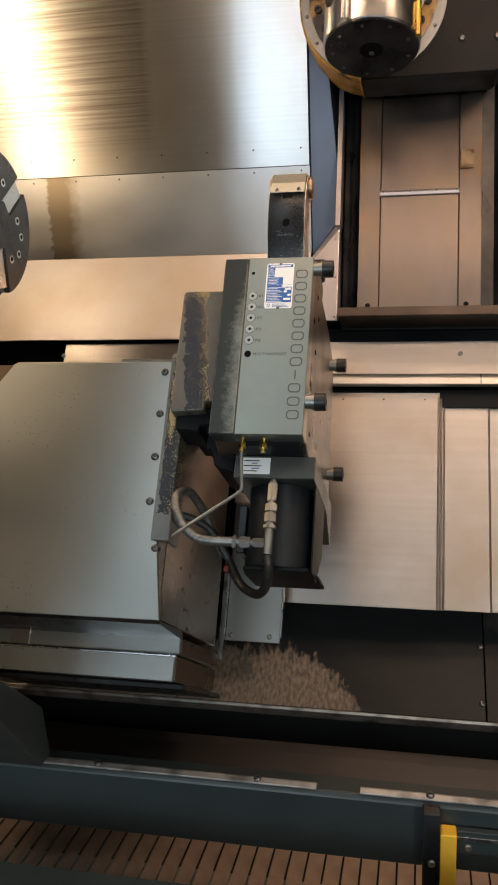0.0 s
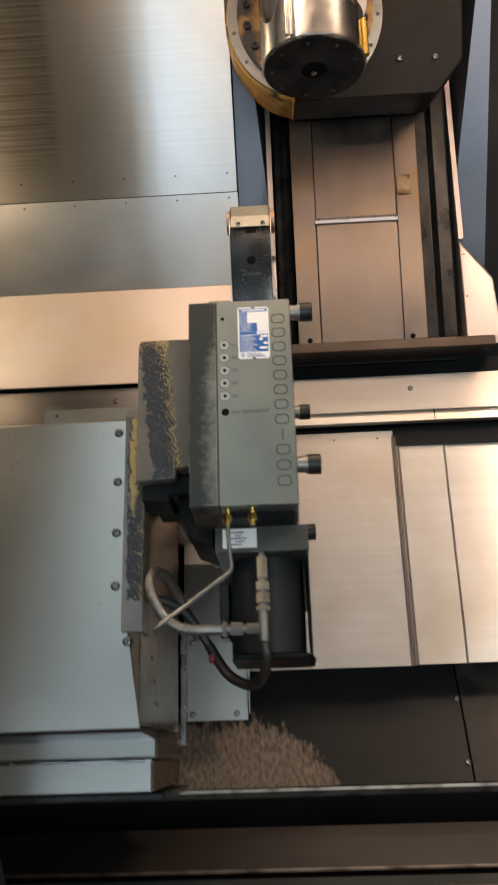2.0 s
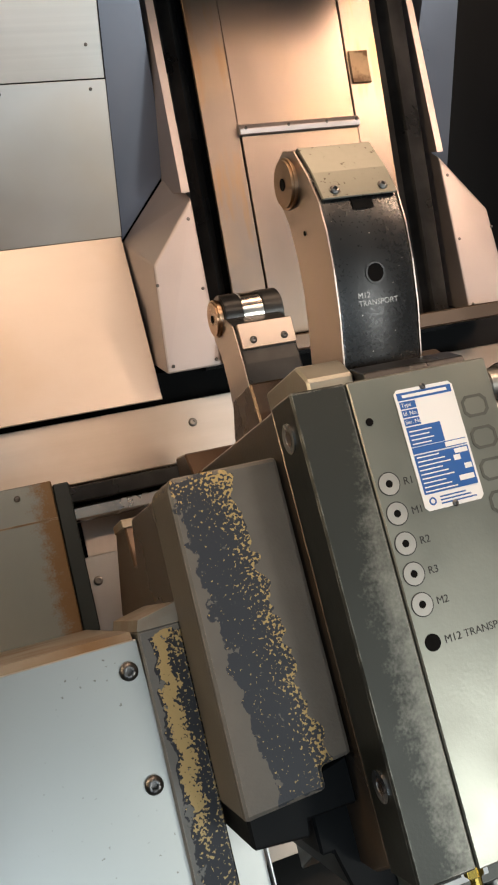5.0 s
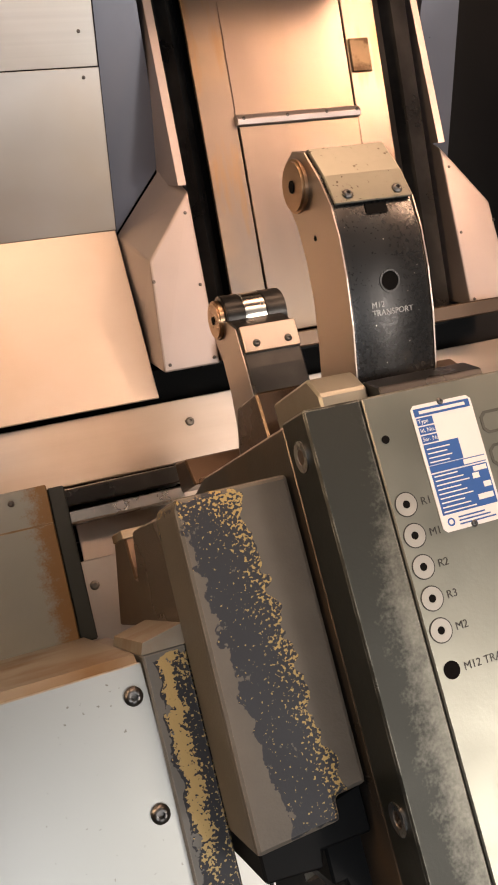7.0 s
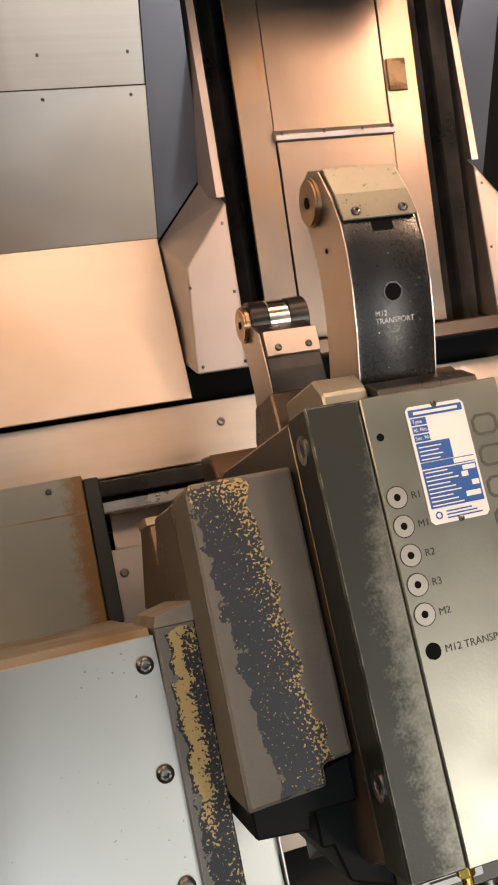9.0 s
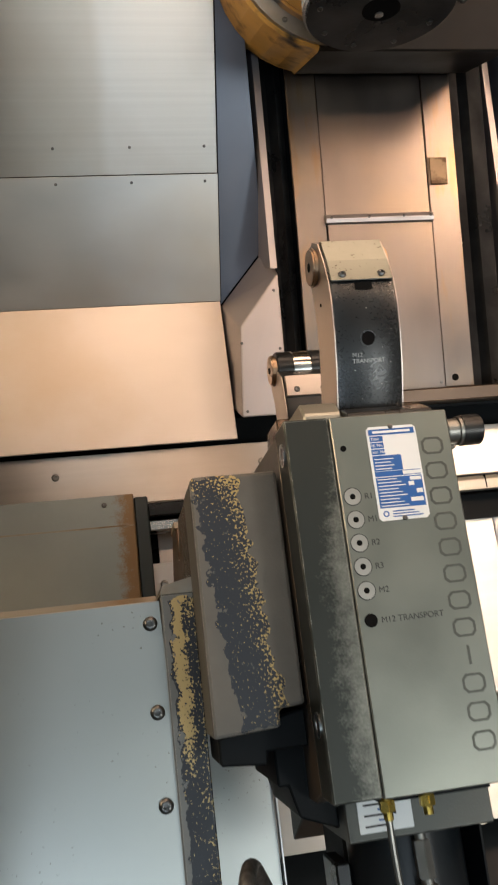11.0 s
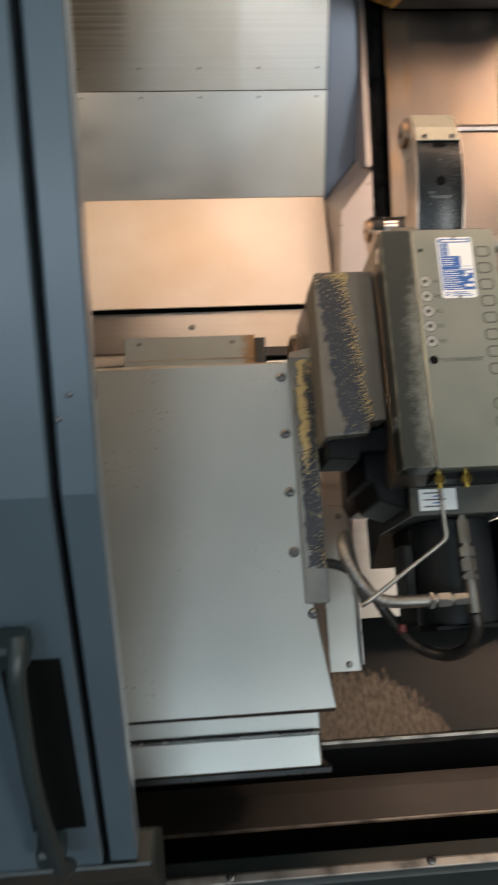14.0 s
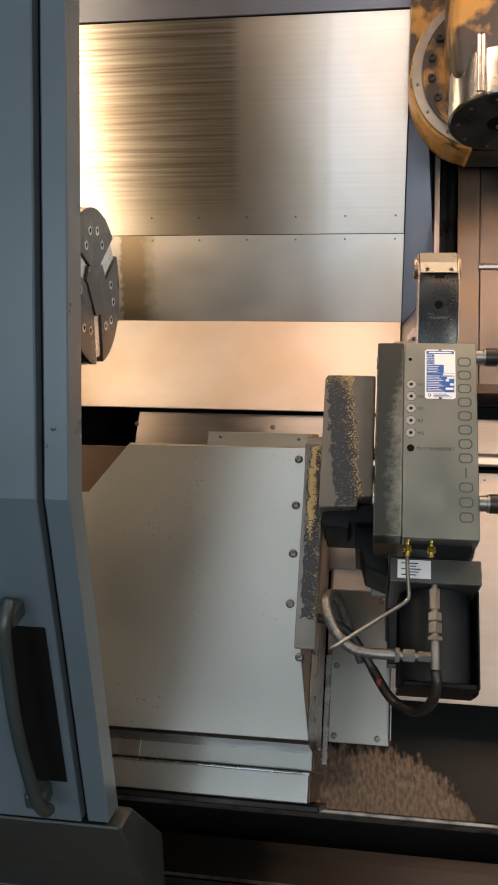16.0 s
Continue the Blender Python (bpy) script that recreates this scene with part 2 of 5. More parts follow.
def rusty_sheet(name):
    """Warm stainless sheet with upright rust streaks and a rusty band beside the clip."""
    # Base tone dimmed for the weak reflections in the channel, not by rust.
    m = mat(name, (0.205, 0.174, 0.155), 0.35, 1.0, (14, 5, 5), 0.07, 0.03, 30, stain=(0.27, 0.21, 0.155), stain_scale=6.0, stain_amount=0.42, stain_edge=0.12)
    nt = m.node_tree
    nodes, link = nt.nodes, nt.links.new
    bs = nodes["Principled BSDF"]
    old = bs.inputs["Base Color"].links[0].from_socket
    tc = nodes.new("ShaderNodeTexCoord")
    sep = nodes.new("ShaderNodeSeparateXYZ")
    link(tc.outputs["Object"], sep.inputs[0])
    mp = nodes.new("ShaderNodeMapping")
    mp.inputs["Scale"].default_value = (45, 7, 7)
    link(tc.outputs["Object"], mp.inputs["Vector"])
    nz = nodes.new("ShaderNodeTexNoise")
    nz.inputs["Scale"].default_value, nz.inputs["Detail"].default_value = 1.0, 6.0
    link(mp.outputs["Vector"], nz.inputs["Vector"])

    def soft(v, a, c):
        n = nodes.new("ShaderNodeMapRange")
        n.inputs["From Min"].default_value, n.inputs["From Max"].default_value = a, c
        link(v, n.inputs["Value"])
        return n.outputs["Result"]

    lo, hi = soft(sep.outputs["Y"], 0.325, 0.345), soft(sep.outputs["Y"], 0.44, 0.41)
    mul, half, add = (nodes.new("ShaderNodeMath") for _ in range(3))
    mul.operation, half.operation, add.operation = "MULTIPLY", "MULTIPLY", "ADD"
    link(lo, mul.inputs[0])
    link(hi, mul.inputs[1])
    link(mul.outputs[0], half.inputs[0])
    half.inputs[1].default_value = 0.13
    link(half.outputs[0], add.inputs[0])
    link(nz.outputs["Fac"], add.inputs[1])
    fac = soft(add.outputs[0], 0.55, 0.76)
    mix = nodes.new("ShaderNodeMix")
    mix.data_type = "RGBA"
    link(fac, mix.inputs["Factor"])
    link(old, mix.inputs["A"])
    mix.inputs["B"].default_value = (0.25, 0.165, 0.09, 1)
    link(mix.outputs["Result"], bs.inputs["Base Color"])
    return m


M_panel = mat("brushed_stainless_sheet", (0.66, 0.66, 0.635), 0.34, 1.0, (1.3, 130, 130), 0.045, 0.0, 14, rough_spread=0.03, stain=(0.53, 0.49, 0.43), stain_scale=2.2, stain_amount=0.42, stain_edge=0.14)


def brushed(m, spread, amount):
    """Brushed sheet: highlights stretch along the given direction."""
    nt = m.node_tree
    tv = nt.nodes.new("ShaderNodeCombineXYZ")
    for k in range(3):
        tv.inputs[k].default_value = spread[k]
    nt.links.new(tv.outputs[0], nt.nodes["Principled BSDF"].inputs["Tangent"])
    nt.nodes["Principled BSDF"].inputs["Anisotropic"].default_value = amount


brushed(M_panel, (0, -0.158, 0.987), 0.75)


def rub_marks(m):
    """Dark horizontal rubbing streaks on the left part of the upper panel."""
    nt = m.node_tree
    nodes, link = nt.nodes, nt.links.new
    bs = nodes["Principled BSDF"]
    old = bs.inputs["Base Color"].links[0].from_socket
    tc = nodes.new("ShaderNodeTexCoord")
    sep = nodes.new("ShaderNodeSeparateXYZ")
    link(tc.outputs["Object"], sep.inputs[0])
    mp = nodes.new("ShaderNodeMapping")
    mp.inputs["Scale"].default_value = (2.5, 150, 150)
    link(tc.outputs["Object"], mp.inputs["Vector"])
    nz = nodes.new("ShaderNodeTexNoise")
    nz.inputs["Scale"].default_value, nz.inputs["Detail"].default_value = 1.0, 6.0
    link(mp.outputs["Vector"], nz.inputs["Vector"])
    prod = None
    for src, a, c in ((nz.outputs["Fac"], 0.30, 0.72), (sep.outputs["X"], -0.365, -0.392), (sep.outputs["X"], -1.2, -0.75), (sep.outputs["Y"], 0.03, 0.16)):
        mr = nodes.new("ShaderNodeMapRange")
        mr.inputs["From Min"].default_value, mr.inputs["From Max"].default_value = a, c
        link(src, mr.inputs["Value"])
        if prod is None:
            prod = mr.outputs["Result"]
        else:
            mu = nodes.new("ShaderNodeMath")
            mu.operation = "MULTIPLY"
            link(prod, mu.inputs[0])
            link(mr.outputs["Result"], mu.inputs[1])
            prod = mu.outputs[0]
    mix = nodes.new("ShaderNodeMix")
    mix.data_type = "RGBA"
    link(prod, mix.inputs["Factor"])
    link(old, mix.inputs["A"])
    mix.inputs["B"].default_value = (0.25, 0.22, 0.18, 1)
    link(mix.outputs["Result"], bs.inputs["Base Color"])


rub_marks(M_panel)


def tan_film(m, edge, tone):
    """A thin tan film that was never wiped off left of a soft upright edge."""
    nt = m.node_tree
    nodes, link = nt.nodes, nt.links.new
    bs = nodes["Principled BSDF"]
    old = bs.inputs["Base Color"].links[0].from_socket
    tc, sep, nz, add, mr, mix = (nodes.new("ShaderNode" + k) for k in ("TexCoord", "SeparateXYZ", "TexNoise", "Math", "MapRange", "Mix"))
    link(tc.outputs["Object"], sep.inputs[0])
    link(tc.outputs["Object"], nz.inputs["Vector"])
    nz.inputs["Scale"].default_value, nz.inputs["Detail"].default_value = 9.0, 5.0
    add.operation = "MULTIPLY_ADD"
    link(nz.outputs["Fac"], add.inputs[0])
    add.inputs[1].default_value = 0.03
    link(sep.outputs["X"], add.inputs[2])
    mr.interpolation_type = "SMOOTHSTEP"
    mr.inputs["From Min"].default_value, mr.inputs["From Max"].default_value = edge + 0.03, edge
    mr.inputs["To Max"].default_value = 0.75
    link(add.outputs[0], mr.inputs["Value"])
    mix.data_type, mix.blend_type = "RGBA", "MULTIPLY"
    link(mr.outputs["Result"], mix.inputs["Factor"])
    link(old, mix.inputs["A"])
    mix.inputs["B"].default_value = (*tone, 1)
    link(mix.outputs["Result"], bs.inputs["Base Color"])


tan_film(M_panel, -0.14, (0.84, 0.81, 0.76))
M_lower = mat("plain_stainless_sheet", (0.56, 0.55, 0.525), 0.40, 1.0, (5, 14, 14), 0.05, 0.02, 30, stain=(0.50, 0.44, 0.36), stain_scale=2.0, stain_amount=0.38)
# Far darker than bare stainless: the channel's dim reflections are in the colour.
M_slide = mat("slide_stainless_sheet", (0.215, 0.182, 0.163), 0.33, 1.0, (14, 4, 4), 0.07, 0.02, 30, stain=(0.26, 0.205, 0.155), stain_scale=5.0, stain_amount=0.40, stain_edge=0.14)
M_slope = mat("slope_stainless_sheet", (0.60, 0.555, 0.52), 0.45, 1.0, (4, 10, 10), 0.05, 0.03, 30, stain=(0.55, 0.46, 0.36), stain_scale=3.0, stain_amount=0.38)


def dented(m, scale, strength):
    """Soft shallow dents on top of the fine relief."""
    nt = m.node_tree
    nodes, link = nt.nodes, nt.links.new
    bs = nodes["Principled BSDF"]
    tc, nz, bp = nodes.new("ShaderNodeTexCoord"), nodes.new("ShaderNodeTexNoise"), nodes.new("ShaderNodeBump")
    nz.inputs["Scale"].default_value, nz.inputs["Detail"].default_value = scale, 1.5
    bp.inputs["Strength"].default_value, bp.inputs["Distance"].default_value = strength, 0.01
    link(tc.outputs["Object"], nz.inputs["Vector"])
    link(nz.outputs["Fac"], bp.inputs["Height"])
    if bs.inputs["Normal"].links:
        link(bs.inputs["Normal"].links[0].from_socket, bp.inputs["Normal"])
    link(bp.outputs["Normal"], bs.inputs["Normal"])


dented(M_slope, 9.0, 0.12)
dented(M_lower, 4.0, 0.05)


def dried_mark(m, x0, x1, tone):
    """An upright band of dried coolant with ragged sides."""
    nt = m.node_tree
    nodes, link = nt.nodes, nt.links.new
    bs = nodes["Principled BSDF"]
    old = bs.inputs["Base Color"].links[0].from_socket
    tc, sep, nz, add, left, right, mul, mix = (nodes.new("ShaderNode" + k) for k in ("TexCoord", "SeparateXYZ", "TexNoise", "Math", "MapRange", "MapRange", "Math", "Mix"))
    link(tc.outputs["Object"], sep.inputs[0])
    link(tc.outputs["Object"], nz.inputs["Vector"])
    nz.inputs["Scale"].default_value, nz.inputs["Detail"].default_value = 40.0, 6.0
    add.operation, mul.operation = "MULTIPLY_ADD", "MULTIPLY"
    link(nz.outputs["Fac"], add.inputs[0])
    add.inputs[1].default_value = 0.05
    link(sep.outputs["X"], add.inputs[2])
    for n, a, c in ((left, x0 + 0.022, x0 + 0.030), (right, x1 + 0.045, x1 + 0.005)):
        n.inputs["From Min"].default_value, n.inputs["From Max"].default_value = a, c
        link(add.outputs[0], n.inputs["Value"])
    link(left.outputs["Result"], mul.inputs[0])
    link(right.outputs["Result"], mul.inputs[1])
    mix.data_type = "RGBA"
    link(mul.outputs[0], mix.inputs["Factor"])
    link(old, mix.inputs["A"])
    mix.inputs["B"].default_value = (*tone, 1)
    link(mix.outputs["Result"], bs.inputs["Base Color"])


dried_mark(M_lower, -0.704, -0.623, (0.33, 0.27, 0.19))
M_cover = mat("cover_stainless_sheet", (0.56, 0.52, 0.48), 0.36, 1.0, (2.5, 60, 60), 0.06, 0.015, 14, stain=(0.46, 0.39, 0.32), stain_scale=3.0, stain_amount=0.42)
brushed(M_cover, (0, 0.459, 0.888), 0.85)
M_carriage = mat("carriage_stainless_sheet", (0.49, 0.50, 0.485), 0.34, 1.0, (7, 7, 7), 0.05, 0.03, 40, rough_spread=0.05, stain=(0.43, 0.435, 0.405), stain_scale=3.0, stain_amount=0.44, stain_edge=0.3)


def specks(m, tone, scale, level):
    """Small dried splashes and pits scattered over a sheet."""
    nt = m.node_tree
    nodes, link = nt.nodes, nt.links.new
    bs = nodes["Principled BSDF"]
    old = bs.inputs["Base Color"].links[0].from_socket
    tc, big, fine, add, mr, mix = (nodes.new("ShaderNode" + k) for k in ("TexCoord", "TexNoise", "TexNoise", "Math", "MapRange", "Mix"))
    for nz, sc in ((big, 7.0), (fine, scale)):
        nz.inputs["Scale"].default_value, nz.inputs["Detail"].default_value = sc, 3.0
        link(tc.outputs["Object"], nz.inputs["Vector"])
    add.operation = "MULTIPLY_ADD"
    link(big.outputs["Fac"], add.inputs[0])
    add.inputs[1].default_value = 0.35
    link(fine.outputs["Fac"], add.inputs[2])
    mr.inputs["From Min"].default_value, mr.inputs["From Max"].default_value = level, level + 0.05
    mr.inputs["To Max"].default_value = 0.8
    link(add.outputs[0], mr.inputs["Value"])
    mix.data_type = "RGBA"
    link(mr.outputs["Result"], mix.inputs["Factor"])
    link(old, mix.inputs["A"])
    mix.inputs["B"].default_value = (*tone, 1)
    link(mix.outputs["Result"], bs.inputs["Base Color"])


specks(M_carriage, (0.20, 0.18, 0.15), 190.0, 0.87)
M_steel = mat("machined_steel", (0.55, 0.55, 0.54), 0.28, 1.0, (30, 30, 30), 0.10, 0.03, 60)
M_pipe = mat("dull_steel_pipe", (0.30, 0.285, 0.26), 0.36, 1.0, (40, 40, 40), 0.12, 0.03, 60)
M_bright = mat("bright_ground_steel", (0.72, 0.71, 0.69), 0.20, 1.0, (40, 40, 40), 0.06, 0.02, 60)
M_screw = mat("screw_steel", (0.17, 0.165, 0.16), 0.32, 1.0, (60, 60, 60), 0.15, 0.05, 60)
M_dark_screw = mat("blackened_screw", (0.035, 0.034, 0.033), 0.35, 0.6, (60, 60, 60), 0.2, 0.05, 60)
# Near-black for flat discs and plates that stand for shade inside holes.
M_hole = mat("hole_shade_black", (0.006, 0.006, 0.006), 0.8, spec=0.05)
M_black = mat("blackened_steel", (0.022, 0.023, 0.024), 0.30, 0.55, (12, 12, 12), 0.3, 0.05, 80, stain=(0.05, 0.05, 0.05), stain_scale=14, stain_amount=0.4)
# Real black paint; near-black also stands in for shade in gaps and trough.
M_blackpaint = mat("black_paint_and_gap_shade", (0.006, 0.007, 0.008), 0.5, 0.0, (6, 6, 6), 0.25, 0.04, 50, spec=0.12)
M_zinc = mat("zinc_plated_fitting", (0.27, 0.262, 0.24), 0.36, 0.9, (40, 40, 40), 0.12, 0.04, 60)
M_port = mat("port_ring_steel", (0.36, 0.36, 0.335), 0.42, 0.6, (40, 40, 40), 0.06, 0.02, 60)
M_greenblack = mat("green_black_paint", (0.024, 0.033, 0.033), 0.40, 0.0, (6, 6, 6), 0.12, 0.03, 60)
M_steady = mat("phosphated_steel", (0.225, 0.235, 0.205), 0.34, 0.78, (12, 12, 12), 0.06, 0.04, 90, stain=(0.25, 0.255, 0.22), stain_scale=6, stain_amount=0.45)
# Body sides darker and browner than the front: warm lamplight put into the colour.
M_steadyside = mat("oily_steel_warm_side", (0.10, 0.085, 0.07), 0.32, 0.7, (12, 12, 12), 0.12, 0.04, 60, stain=(0.17, 0.12, 0.08), stain_scale=9, stain_amount=0.4)
M_door = mat("blue_grey_door_paint", (0.085, 0.115, 0.138), 0.34, 0.0, (10, 10, 10), 0.06, 0.03, 60, stain=(0.08, 0.10, 0.12), stain_scale=4, stain_amount=0.35)
M_bluewall = mat("blue_grey_sheet", (0.115, 0.13, 0.165), 0.34, 0.6, (6, 6, 6), 0.08, 0.03, 50)
M_wing = mat("bead_blasted_cover", (0.45, 0.405, 0.395), 0.46, 0.8, (12, 12, 12), 0.05, 0.03, 80)
M_yellow = mat("dirty_yellow_paint", (0.40, 0.22, 0.055), 0.38, 0.0, (14, 14, 14), 0.2, 0.05, 40, stain=(0.035, 0.025, 0.018), stain_scale=15, stain_amount=0.52, stain_edge=0.06)
M_yclean = mat("yellow_paint", (0.50, 0.29, 0.075), 0.42, 0.0, (14, 14, 14), 0.2, 0.05, 40, stain=(0.022, 0.018, 0.014), stain_scale=22, stain_amount=0.40, stain_edge=0.09)
M_ystrip = mat("safety_yellow", (0.75, 0.42, 0.03), 0.45, 0.0, (14, 14, 14), 0.1, 0.03, 40)
M_rust = mat("rusty_steel", (0.30, 0.28, 0.24), 0.45, 0.6, (8, 8, 8), 0.1, 0.06, 60, stain=(0.21, 0.145, 0.085), stain_scale=7, stain_amount=0.45, stain_edge=0.08)
M_plate = mat("dirty_splash_plate", (0.014, 0.015, 0.015), 0.34, 0.0, (8, 30, 30), 0.15, 0.05, 40, spec=0.14, stain=(0.085, 0.065, 0.05), stain_scale=4.5, stain_amount=0.44, stain_edge=0.10)
M_cheek = mat("ground_arm_side", (0.46, 0.40, 0.36), 0.36, 1.0, (12, 12, 12), 0.06, 0.03, 60)
M_bronze = mat("bronze_pin", (0.42, 0.29, 0.19), 0.32, 1.0, (30, 30, 30), 0.1, 0.03, 60)
# Brown of warm lamplight on the side faces is part of this colour.
M_brownside = mat("oily_warm_lit_brown", (0.14, 0.098, 0.072), 0.30, 0.8, (8, 8, 8), 0.15, 0.04, 50)
M_slat = mat("conveyor_slat_steel", (0.46, 0.33, 0.24), 0.45, 0.25, (20, 20, 20), 0.2, 0.06, 60)
M_brass = mat("brass", (0.60, 0.42, 0.10), 0.28, 1.0, (40, 40, 40), 0.1, 0.03, 60)
M_hose = mat("braided_hose", (0.22, 0.21, 0.195), 0.42, 0.8, (160, 160, 160), 0.35, 0.35, 12)
M_rubber = mat("black_rubber_hose", (0.02, 0.02, 0.02), 0.5, 0.0, (20, 20, 20), 0.2, 0.05, 40)
M_label = mat("label_white", (0.80, 0.81, 0.80), 0.35, 0.0, (20, 20, 20), 0.02, 0.0)
M_blue = mat("label_blue", (0.025, 0.11, 0.36), 0.35, 0.0, (20, 20, 20), 0.04, 0.0)
M_ink = mat("engraved_black", (0.03, 0.03, 0.028), 0.6)
M_engrave = mat("engraved_letter", (0.10, 0.104, 0.09), 0.5, 0.6)
M_concrete = mat("concrete_floor", (0.065, 0.065, 0.063), 0.6, 0.0, (4, 4, 4), 0.12, 0.05, 60)
M_hall = mat("hall_wall_paint", (0.50, 0.51, 0.51), 0.7, 0.0, (3, 3, 3), 0.06, 0.02, 60)
M_red = mat("red_clip", (0.08, 0.006, 0.006), 0.4)
M_beam = mat("grey_slide_steel", (0.33, 0.33, 0.29), 0.42, 0.85, (8, 8, 8), 0.08, 0.05, 50, stain=(0.26, 0.21, 0.14), stain_scale=6, stain_amount=0.40)
M_stained = coolant_stain("stained_splash_plate", (0.013, 0.014, 0.014), (0.165, 0.124, 0.09))
M_bracket = worn_band("chipped_casting_paint", (0.022, 0.027, 0.036), (0.120, 0.110, 0.094), (0.44, 0.32, 0.125), "X", 0.028, 0.074, "Y", 0.004, 0.246, 0.030, 390.0, skew=0.11, gap=0.2)
M_strip = worn_band("chipped_strip_paint", (0.022, 0.027, 0.036), (0.15, 0.155, 0.15), (0.47, 0.36, 0.16), "X", 0.007, 0.040, "Y", 0.05, 0.36, 0.026, 350.0, skew=0.0, gap=0.1, solid=(0.010, 0.021, 0.25))
M_apron = mat("oily_brown_apron", (0.040, 0.030, 0.024), 0.5, 0.0, (6, 20, 20), 0.2, 0.05, 40, stain=(0.03, 0.026, 0.022), stain_scale=6, stain_amount=0.42)
M_adapter = mat("dark_adapter_steel", (0.085, 0.088, 0.08), 0.42, 0.5, (12, 12, 12), 0.12, 0.04, 60)
M_cylinder = mat("black_cylinder_paint", (0.010, 0.012, 0.014), 0.34, 0.0, (9, 9, 9), 0.3, 0.05, 60, spec=0.35)
M_hosedark = mat("oily_braided_hose", (0.045, 0.04, 0.035), 0.42, 0.6, (160, 160, 160), 0.35, 0.35, 12)
M_clip = mat("rusted_clip", (0.24, 0.17, 0.10), 0.5, 0.5, (20, 20, 20), 0.25, 0.06, 60, stain=(0.10, 0.055, 0.025), stain_scale=30, stain_amount=0.45, stain_edge=0.06)
M_slab = mat("dark_oily_slab", (0.016, 0.015, 0.014), 0.55, 0.0, (8, 8, 8), 0.25, 0.05, 50, spec=0.10, stain=(0.020, 0.016, 0.012), stain_scale=9, stain_amount=0.4)
M_speck = mat("blackened_arm_with_specks", (0.022, 0.023, 0.024), 0.28, 0.55, (12, 12, 12), 0.3, 0.05, 80, stain=(0.5, 0.47, 0.42), stain_scale=330, stain_amount=0.262, stain_edge=0.012)
M_cap = mat("oily_cap_steel", (0.235, 0.24, 0.21), 0.36, 0.9, (10, 10, 10), 0.1, 0.05, 50, stain=(0.10, 0.09, 0.07), stain_scale=210, stain_amount=0.33, stain_edge=0.02)
M_wear = mat("worn_edge_steel", (0.40, 0.385, 0.36), 0.48, 0.8, (3, 60, 60), 0.25, 0.05, 40, stain=(0.10, 0.095, 0.09), stain_scale=16, stain_amount=0.42)
M_washed = mat("tan_washed_plate", (0.17, 0.135, 0.105), 0.42, 0.15, (40, 10, 10), 0.16, 0.05, 40, stain=(0.05, 0.05, 0.046), stain_scale=5, stain_amount=0.40, stain_edge=0.12)
M_channel = rusty_sheet("channel_stainless_sheet")


def worn_edges(m, tone, radius=0.0016, strength=0.8, relief=0.25):
    """Handling wear: bare bright metal along sharp edges, broken up by noise, and a fine uneven skin."""
    nt = m.node_tree
    nodes, link = nt.nodes, nt.links.new
    bs = nodes["Principled BSDF"]
    old = bs.inputs["Base Color"].links[0].from_socket
    geo, bev, dot, nz, tc, edge, mul, mix, skin, bump = (nodes.new("ShaderNode" + k) for k in ("NewGeometry", "Bevel", "VectorMath", "TexNoise", "TexCoord", "MapRange", "Math", "Mix", "TexNoise", "Bump"))
    bev.samples = 4
    bev.inputs["Radius"].default_value = radius
    dot.operation = "DOT_PRODUCT"
    link(bev.outputs["Normal"], dot.inputs[0])
    link(geo.outputs["True Normal"], dot.inputs[1])
    edge.inputs["From Min"].default_value, edge.inputs["From Max"].default_value = 0.985, 0.90
    link(dot.outputs["Value"], edge.inputs["Value"])
    nz.inputs["Scale"].default_value, nz.inputs["Detail"].default_value = 60.0, 5.0
    skin.inputs["Scale"].default_value, skin.inputs["Detail"].default_value = 420.0, 4.0
    for n in (nz, skin):
        link(tc.outputs["Object"], n.inputs["Vector"])
    mul.operation = "MULTIPLY"
    link(edge.outputs["Result"], mul.inputs[0])
    cut = nodes.new("ShaderNodeMapRange")
    cut.inputs["From Min"].default_value, cut.inputs["From Max"].default_value = 0.38, 0.56
    cut.inputs["To Max"].default_value = strength
    link(nz.outputs["Fac"], cut.inputs["Value"])
    link(cut.outputs["Result"], mul.inputs[1])
    mix.data_type = "RGBA"
    link(mul.outputs[0], mix.inputs["Factor"])
    link(old, mix.inputs["A"])
    mix.inputs["B"].default_value = (*tone, 1)
    link(mix.outputs["Result"], bs.inputs["Base Color"])
    bump.inputs["Strength"].default_value, bump.inputs["Distance"].default_value = relief, 0.0006
    link(skin.outputs["Fac"], bump.inputs["Height"])
    if bs.inputs["Normal"].links:
        link(bs.inputs["Normal"].links[0].from_socket, bump.inputs["Normal"])
    link(bump.outputs["Normal"], bs.inputs["Normal"])


for m, tone, relief in ((M_bracket, (0.34, 0.29, 0.23), 0.45), (M_strip, (0.34, 0.33, 0.31), 0.35), (M_steady, (0.42, 0.42, 0.38), 0.12), (M_steadyside, (0.42, 0.33, 0.25), 0.2),
                        (M_brownside, (0.36, 0.25, 0.16), 0.2), (M_rust, (0.45, 0.36, 0.26), 0.4), (M_adapter, (0.26, 0.26, 0.24), 0.3), (M_beam, (0.5, 0.47, 0.42), 0.2), (M_speck, (0.30, 0.28, 0.25), 0.1)):
    worn_edges(m, tone, relief=relief)


